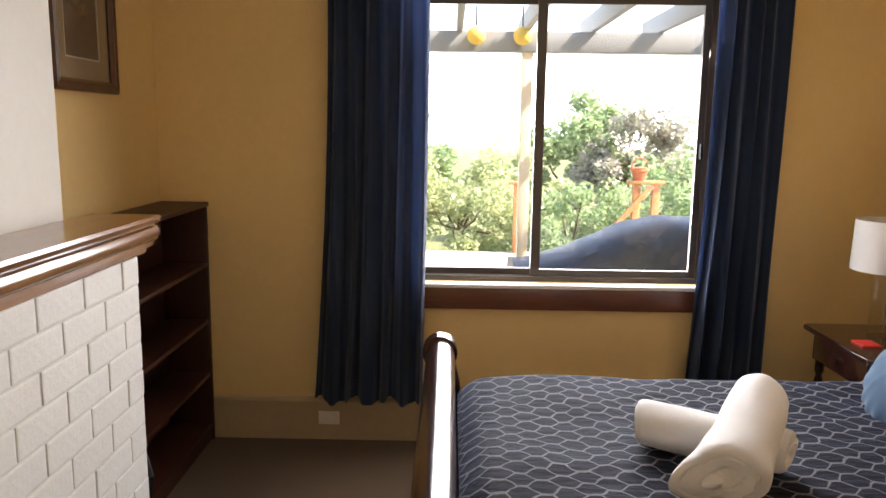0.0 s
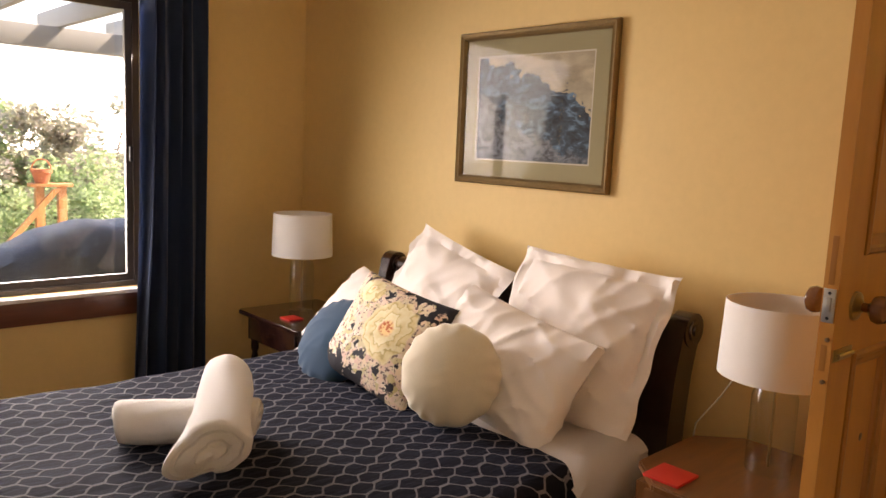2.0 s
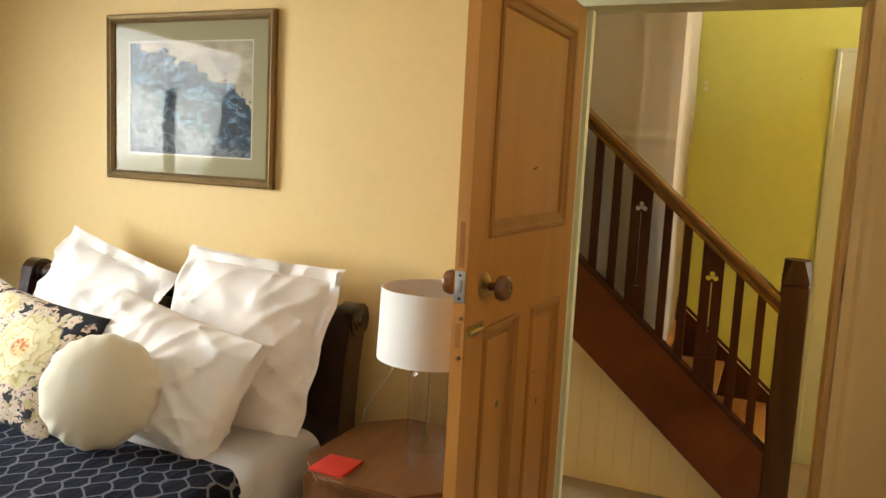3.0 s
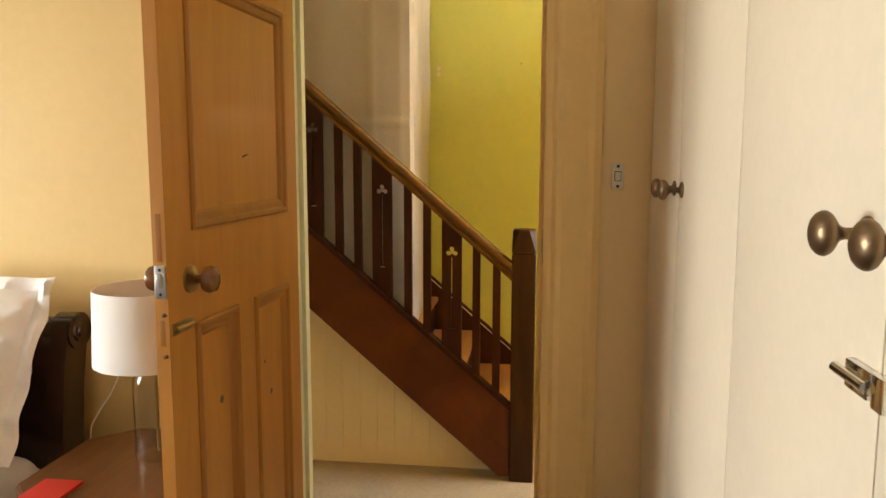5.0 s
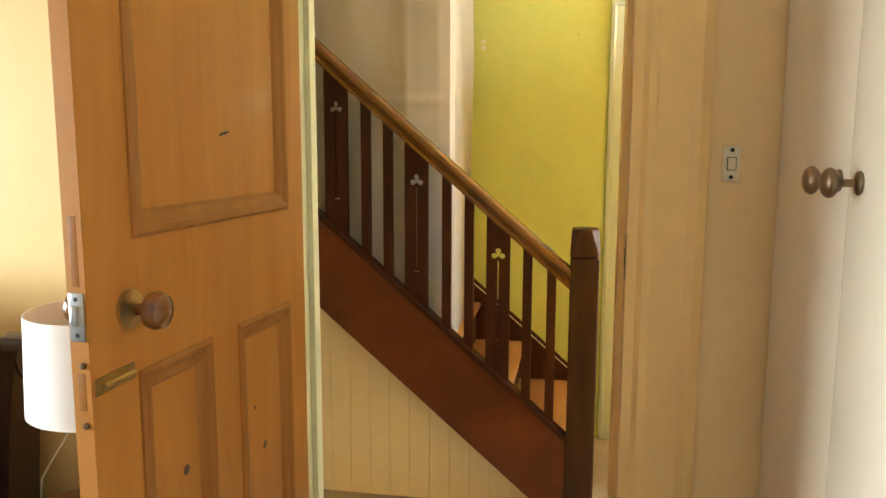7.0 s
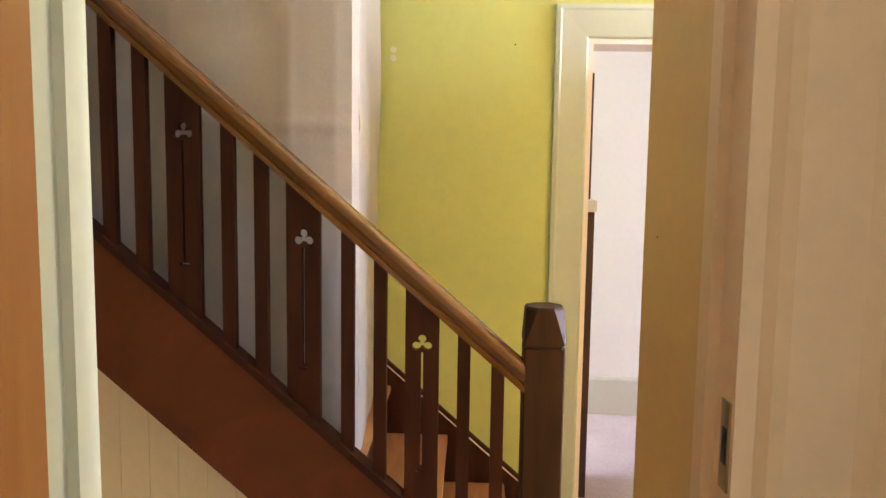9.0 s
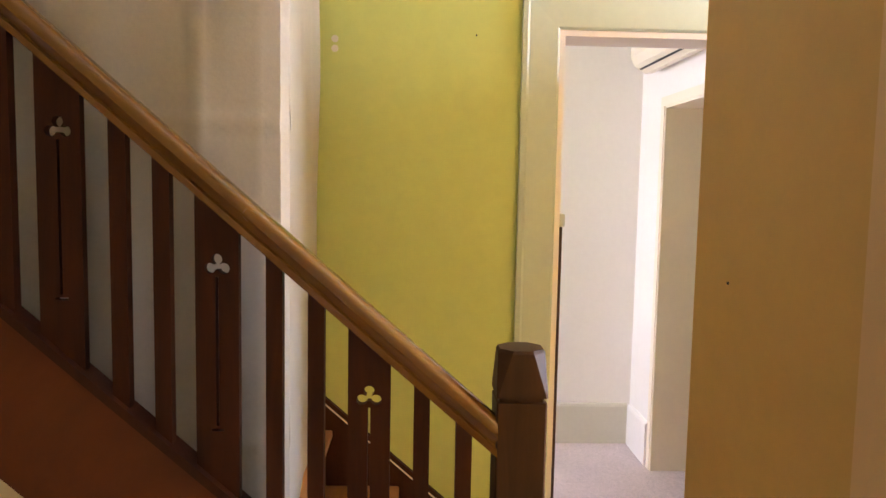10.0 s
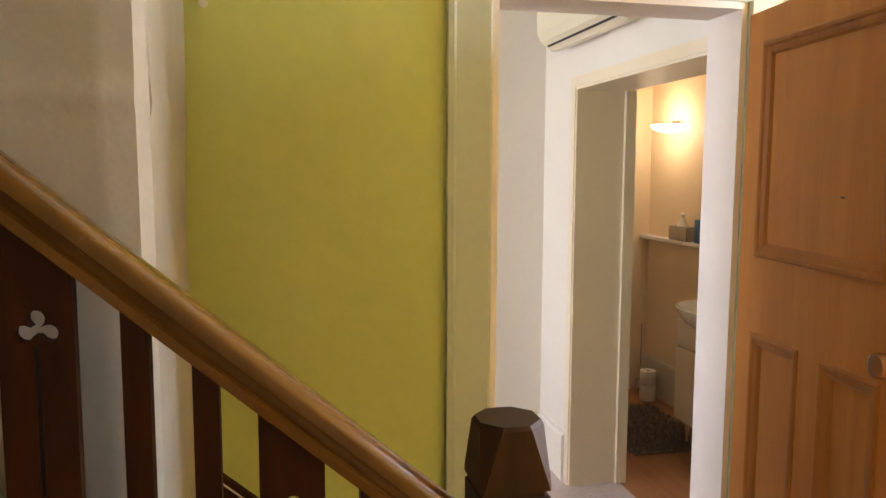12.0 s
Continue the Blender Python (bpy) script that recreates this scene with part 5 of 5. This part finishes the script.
for z in (1.464, 1.521):
    part("screw", lathe([(0.0, -0.0105), (0.0045, -0.0105), (0.0045, -0.0085)], 12, None, (0, -0.659, z), "x"), BLACK, sw)


# ---- far room and bathroom things ----
ac = thing("air_conditioner", "white wall-mounted air conditioner with a dark outlet slot", "air conditioner")
prof = [(FY + 0.001, 2.23), (FY + 0.05, 2.192), (FY + 0.09, 2.188), (FY + 0.15, 2.228), (FY + 0.17, 2.27), (FY + 0.175, 2.42), (FY + 0.15, 2.46), (FY + 0.001, 2.46)]
part("body", prism(prof, 2.92, 3.74, "x"), PLASTIC, ac, "", False)
part("outlet_slot", prism([(FY + 0.118, 2.2065), (FY + 0.120, 2.2035), (FY + 0.128, 2.2085), (FY + 0.126, 2.212)], 2.95, 3.71, "x"), BLACK, ac, "dark outlet slot", False)

wl = thing("wall_light", "lit frosted glass wall light on a chrome bracket", "wall light")
LX, LZ = 4.76, 1.91
bm = bmesh.new()
rows = []
for j in range(9):
    b = j / 8 * math.pi / 2
    rows.append([bm.verts.new((LX + 0.16 * math.cos(b) * math.cos(math.pi * i / 20), BY + 0.03 + 0.16 * math.cos(b) * math.sin(math.pi * i / 20), LZ - 0.055 * math.sin(b))) for i in range(21)])
for a, b in zip(rows, rows[1:]):
    for i in range(20):
        bm.faces.new((a[i], a[i + 1], b[i + 1], b[i]))
bmesh.ops.remove_doubles(bm, verts=bm.verts[:], dist=1e-4)
bowl = part("glass_bowl", bm, emissive("lit_frosted_glass", (1.0, 0.78, 0.50), 1.3), wl, "glowing frosted bowl")
bowl.visible_shadow = False
part("bracket", swept([(LX - 0.18, BY + 0.04, LZ + 0.004), (LX + 0.18, BY + 0.04, LZ + 0.004)], 0.008, 10), CHROME, wl)
part("wall_plate", soft_box(LX - 0.05, BY + 0.0005, LZ - 0.05, LX + 0.05, BY + 0.03, LZ + 0.03, 0.006), CHROME, wl)
lamp("wall_light_bulb", "POINT", Matrix.Translation((LX, BY + 0.20, LZ + 0.01)), 1.0, (1.0, 0.72, 0.42), (0.06, 0))

tb = thing("tissue_box", "beige patterned tissue box with a tissue pulled out", "tissue box")
part("carton", soft_box(4.50, BY + 0.001, 1.1505, 4.72, BY + 0.072, 1.245, 0.003), CARDBOX, tb)
bm = lathe([(0.035, 1.245), (0.028, 1.27), (0.012, 1.30), (0.022, 1.325), (0.0, 1.335)], 9, None, (4.61, BY + 0.037, 0))
part("tissue", bm, PAPER, tb)
tub = thing("packet", "upright blue and white packet on the ledge", "packet")
part("sleeve", soft_box(4.36, BY + 0.012, 1.1505, 4.425, BY + 0.062, 1.30, 0.004), BLUEBOX, tub)
part("cap", soft_box(4.364, BY + 0.016, 1.3005, 4.421, BY + 0.058, 1.345, 0.004), PLASTIC, tub)

va = thing("vanity_unit", "white bathroom vanity cabinet on short legs with a ceramic basin", "vanity")
VX0, VX1, VY = 3.40, 4.03, -2.27
part("body", soft_box(VX0, BY + 0.022, 0.17, VX1, VY - 0.02, 0.76, 0.003), PLASTIC, va)
for a, b in ((VX0, (VX0 + VX1) / 2), ((VX0 + VX1) / 2, VX1)):
    dr = part("door", soft_box(a + 0.002, VY - 0.0198, 0.175, b - 0.002, VY, 0.60, 0.003), PLASTIC, va)
part("drawer", soft_box(VX0 + 0.002, VY - 0.0198, 0.606, VX1 - 0.002, VY, 0.755, 0.003), PLASTIC, va)
for x in (VX0 + 0.05, VX1 - 0.05):
    for y in (VY - 0.06, BY + 0.07):
        part("leg", lathe([(0.017, 0), (0.014, 0.17)], 14, None, (x, y, 0)), CHROME, va)
bm = lathe([(0.0, 0.70), (0.12, 0.715), (0.20, 0.76), (0.245, 0.82), (0.255, 0.845), (0.245, 0.85), (0.225, 0.835), (0.17, 0.78), (0.0, 0.765)], 36)
for v in bm.verts:
    v.co = Vector((3.78 + v.co.x * 1.15, -2.40 + v.co.y * 0.92, v.co.z + 0.005))
part("basin", bm, CERAMIC, va, "white oval ceramic basin")

rl = thing("toilet_roll_stack", "two white toilet rolls stacked on the floor", "toilet rolls")
for z in (0.0, 0.108):
    part("roll", lathe([(0.02, z + 0.002), (0.052, z), (0.055, z + 0.004), (0.055, z + 0.10), (0.052, z + 0.105), (0.02, z + 0.103), (0.02, z + 0.002)], 24, None, (4.87, -2.55, 0)), PAPER, rl)
st = thing("toilet_brush", "slim chrome toilet brush stand by the skirting", "brush")
part("cup", lathe([(0.0, 0.0), (0.035, 0.0), (0.035, 0.10), (0.03, 0.11), (0.0, 0.11)], 18, None, (5.02, -2.57, 0)), CHROME, st)
part("handle", lathe([(0.005, 0.11), (0.005, 0.50), (0.008, 0.51), (0.0, 0.52)], 10, None, (5.02, -2.57, 0)), CHROME, st)


def shag_rug(x0, x1, y0, y1):
    """A shaggy mat: a soft pad under many short tufts."""
    rnd = random.Random(4)
    bm = bmesh.new()
    for k in range(5200):
        x, y = rnd.uniform(x0, x1), rnd.uniform(y0, y1)
        a, h, b = rnd.uniform(0, 6.3), rnd.uniform(0.018, 0.035), rnd.uniform(0.006, 0.02)
        w = 0.004
        p, q = Vector((x, y, 0.008)), Vector((x + b * math.cos(a), y + b * math.sin(a), 0.008 + h))
        s = Vector((-math.sin(a), math.cos(a), 0)) * w
        vs = [bm.verts.new(c) for c in (p - s, p + s, q)]
        bm.faces.new(vs)
    box(bm, x0, y0, 0.0, x1, y1, 0.012)
    return bm


solid("bath_mat", shag_rug(3.92, 4.72, -2.50, -1.98), RUG, "dark grey shaggy mat on the bathroom floor", "mat", smooth=False)
lc = thing("side_cabinet", "narrow dark red-brown cabinet with a grey top and mirror", "cabinet")
part("body", soft_box(2.75, -0.752, 0.0, 3.05, -0.40, 1.40, 0.004), SHELFWOOD, lc)
part("top", soft_box(2.735, -0.760, 1.401, 3.06, -0.39, 1.455, 0.006), GREYTRIM, lc)
part("mirror_frame", soft_box(2.88, -0.750, 1.456, 2.91, -0.42, 2.06, 0.004), SHELFWOOD, lc)

# ---- outside the window ----
structure("ground", boxes((-900, -900, -0.64, 900, 900, -0.6)), GRASS, "sunlit garden ground")
deck = structure("deck", boxes((-6, 3.63, -0.12, 5, 9.40, -0.035)), DECK, "weathered grey timber deck")
bme = boxes((-6, 0, -0.033, 5, 0.088, 0.0))
deck_mesh = mesh_of("board", bme, DECK)
for k in range(60):
    b = new("board", deck_mesh)
    b.parent = deck
    b.location = (0, 3.65 + k * 0.0955, 0)

pg = thing("pergola", "grey-painted timber pergola over the deck with cream posts", "pergola")
PY = 6.3
part("beam", soft_box(-6, PY - 0.06, 2.19, 4, PY + 0.06, 2.355, 0.006), PERGOLA, pg)
for x in (-4.6, -1.535, 1.5):
    part("post", soft_box(x - 0.045, PY - 0.045, 0.0, x + 0.045, PY + 0.045, 2.189, 0.005), POSTPAINT, pg, "cream post")
for k in range(16):
    x = -5.4 + k * 0.55
    part("rafter", soft_box(x - 0.025, 3.66, 2.357, x + 0.025, PY + 0.5, 2.505, 0.004), PERGOLA, pg)
for k in range(9):
    part("batten", soft_box(-6, 3.75 + k * 0.24, 2.506, 4, 3.83 + k * 0.24, 2.54, 0.003), PERGOLA, pg)
for k in range(34):
    x = -0.95 + k * 0.06
    part("slat", soft_box(x - 0.014, 3.70, 2.541, x + 0.014, 5.30, 2.556, 0.002), POSTPAINT, pg)
for x in (-1.968, -1.59):
    ln = thing("paper_lantern", "round yellow lantern hanging from the pergola", "lantern", "pergola lanterns")
    part("globe", lathe([(0.0, -0.075), (0.04, -0.066), (0.066, -0.038), (0.075, 0.0), (0.066, 0.038), (0.04, 0.066), (0.0, 0.075)], 20, None, (x, PY - 0.12, 2.31)), LANTERN, ln)
    part("cord", swept([(x, PY - 0.12, 2.385), (x, PY - 0.12, 2.54)], 0.006, 6), BLACK, ln)
lv = thing("wall_lantern", "small dark fitting on the pergola post", "fitting")
part("arm", soft_box(-3.0, 8.0, 1.93, -2.42, 8.03, 1.96, 0.004), BLACK, lv)
part("head", soft_box(-2.75, 7.98, 1.84, -2.50, 8.05, 1.88, 0.008), BLACK, lv)
part("pole", swept([(-2.98, 8.015, 0.0), (-2.98, 8.015, 1.95)], 0.02, 8), BLACK, lv)

rail = thing("deck_railing", "orange-stained timber deck railing posts with a sloping rail", "railing")
for x, h in ((0.17, 0.90), (0.41, 0.90), (-1.32, 0.87)):
    part("post", soft_box(x - 0.045, 9.25, 0.0, x + 0.045, 9.34, h, 0.006), CEDAR, rail)
part("cap", soft_box(0.06, 9.22, 0.901, 0.52, 9.37, 0.94, 0.006), CEDAR, rail)
part("cap", soft_box(-1.43, 9.22, 0.871, -1.21, 9.37, 0.91, 0.006), CEDAR, rail)
part("brace", prism([(-0.36, 0.10), (-0.28, 0.10), (0.38, 0.88), (0.30, 0.88)], 9.20, 9.245, "y"), CEDAR, rail)
po = thing("flower_pot", "terracotta pot standing on the railing cap", "pot")
part("pot", lathe([(0.0, 0.941), (0.068, 0.941), (0.10, 1.06), (0.115, 1.065), (0.115, 1.10), (0.10, 1.10), (0.09, 1.08), (0.0, 1.07)], 20, None, (0.20, 9.30, 0)), TERRACOTTA, po)
part("handle", swept([(0.20 - 0.105 * math.cos(math.pi * k / 12), 9.30, 1.09 + 0.13 * math.sin(math.pi * k / 12)) for k in range(13)], 0.008, 6), TERRACOTTA, po, "thin arched handle")


# added panel that glows by itself to imitate the washed-out distance
structure("backdrop", boxes((-90, 80, -0.59, 90, 80.2, 9)), emissive("glowing_haze_panel", (0.95, 0.98, 1.0), 1.6), "glowing panel in place of the bright hazy distance")


def cover_shape():
    """A fitted cover over low garden furniture: a humped back that slopes to one side."""
    bm, n, m, rows = bmesh.new(), 40, 18, []
    for i in range(n + 1):
        u = i / n
        x = -1.72 + 1.75 * u
        h = 0.655 + 0.315 * (0.5 - 0.5 * math.cos(math.pi * min(1, u / 0.62))) - 0.10 * max(0, (u - 0.72) / 0.28) ** 2
        row = []
        for j in range(m + 1):
            v = j / m
            if v < 0.3:
                y, z = 4.72 - 0.02 * math.sin(v * 9), 0.01 + (h - 0.10) * v / 0.3
            elif v < 0.7:
                w = (v - 0.3) / 0.4
                y, z = 4.72 + 0.75 * w, h - 0.10 + 0.10 * math.sin(math.pi * w) ** 0.5
            else:
                y, z = 5.47 + 0.02 * math.sin(v * 9), 0.01 + (h - 0.10) * (1 - v) / 0.3
            q = Vector((x * 4, y * 4, z * 2))
            d = 0.03 * noise.noise(q) + 0.012 * math.sin(x * 22 + 4 * z)
            row.append(bm.verts.new((x, y + d * (v < 0.3 or v > 0.7), z + 0.4 * d * (0.02 < v < 0.98))))
        rows.append(row)
    for a, b in zip(rows, rows[1:]):
        for j in range(m):
            bm.faces.new((a[j], a[j + 1], b[j + 1], b[j]))
    bm.faces.new(rows[0])
    bm.faces.new(rows[-1][::-1])
    return bm


solid("furniture_cover", cover_shape(), COVER, "dark blue vinyl cover over garden furniture on the deck", "furniture cover")


def plant(name, label, x, y, base, height, spread, leaves, material, seed, trunk=True, size=0.09):
    """A tree or shrub: tapered trunk, limbs, and clumps of small leaves with gaps between them."""
    rnd = random.Random(seed)
    t = thing(name, label, "tree" if trunk else "shrub")
    t.location = (x, y, base)
    clumps = []
    for k in range(22):
        a, r = rnd.uniform(0, 2 * math.pi), spread * math.sqrt(rnd.random())
        lo = 0.30 if trunk else 0.12
        z = height * rnd.uniform(lo, 0.95) * (1 - 0.35 * (r / spread) ** 2)
        clumps.append((r * math.cos(a), r * math.sin(a), z, spread * rnd.uniform(0.22, 0.42)))
    stems = bmesh.new()
    for i, (cx, cy, cz, cr) in enumerate(clumps[:9]):
        pts = [(0.03 * rnd.uniform(-1, 1), 0.03 * rnd.uniform(-1, 1), 0), (cx * 0.15, cy * 0.15, height * 0.3), (cx * 0.6, cy * 0.6, cz * 0.7), (cx, cy, cz)]
        b = swept(pts, [0.05 * height / 3, 0.035 * height / 3, 0.018, 0.006], 6)
        me = bpy.data.meshes.new("tmp")
        b.to_mesh(me)
        b.free()
        stems.from_mesh(me)
        bpy.data.meshes.remove(me)
    part("trunk", stems, BARK, t)
    verts, faces = [], []
    for k in range(leaves):
        cx, cy, cz, cr = clumps[rnd.randrange(len(clumps))]
        d = Vector((rnd.gauss(0, 1), rnd.gauss(0, 1), rnd.gauss(0, 0.8)))
        d = d.normalized() * cr * rnd.random() ** 0.4
        p = Vector((cx, cy, max(0.02, cz + d.z))) + Vector((d.x, d.y, 0))
        a = Vector((rnd.gauss(0, 1), rnd.gauss(0, 1), rnd.gauss(0, 0.6))).normalized()
        b = a.cross(Vector((rnd.gauss(0, 1), rnd.gauss(0, 1), rnd.gauss(0, 1)))).normalized()
        s = size * rnd.uniform(0.6, 1.3)
        i = len(verts)
        verts += [p - a * s * 0.6, p + b * s * 0.28, p + a * s * 0.6, p - b * s * 0.28]
        faces.append((i, i + 1, i + 2, i + 3))
    me = bpy.data.meshes.new("crown")
    me.from_pydata(verts, [], faces)
    me.materials.append(material)
    part("crown", me, material, t)
    return t


plant("tree", "tall leafy green garden tree beyond the deck", 0.15, 14.0, -0.6, 3.2, 1.0, 7500, LEAF, 1, size=0.11)
plant("tree", "purple-leaved garden tree beyond the deck", 1.15, 13.2, -0.6, 2.75, 1.05, 6500, LEAFPURPLE, 2, size=0.10)
plant("tree", "leafy green tree at the garden edge", -2.85, 14.0, -0.6, 2.75, 0.85, 5500, LEAF, 3, size=0.11)
plant("tree", "dark leafy tree at the garden edge", 2.9, 15.0, -0.6, 3.1, 1.2, 4000, LEAFPURPLE, 8, size=0.11)
plant("shrub", "pale green flowering shrub behind the deck", -2.05, 11.6, -0.6, 1.95, 0.95, 6000, LEAFPALE, 4, False, 0.085)
plant("shrub", "pale green shrub behind the railing", -1.0, 12.0, -0.6, 1.85, 0.8, 5200, LEAFPALE, 5, False, 0.08)
plant("shrub", "green shrub behind the railing posts", 1.0, 11.3, -0.6, 1.9, 0.9, 5600, LEAF, 6, False, 0.08)
plant("shrub", "green shrub behind the deck", -0.35, 11.0, -0.6, 1.5, 0.7, 4200, LEAF, 7, False, 0.08)
plant("shrub", "pale green shrub at the deck edge", -3.2, 11.4, -0.6, 1.9, 0.9, 5000, LEAFPALE, 9, False, 0.08)
plant("shrub", "green shrub at the deck edge", 2.3, 12.3, -0.6, 1.6, 1.0, 3000, LEAF, 10, False, 0.09)

# ---- bricks of the fireplace ----
rb = random.Random(11)
brick_meshes = []
for w in (0.222, 0.106):
    bm = soft_box(0, 0.0, 0.0, 0.014, w, 0.0857, 0.006, 2)
    brick_meshes.append(mesh_of("brick", bm, BRICK))
for row in range(13):
    y, z = 2.127, 0.003 + row * 0.0896
    half = row % 2 == 0
    while y > 0.30:
        k = 1 if half else 0
        w = (0.222, 0.106)[k]
        b = new("brick", brick_meshes[k])
        b.parent = core
        b.location = (FBX - 0.0125 + rb.uniform(-0.0015, 0.0015), y - w, z)
        y -= w + 0.007
        half = False
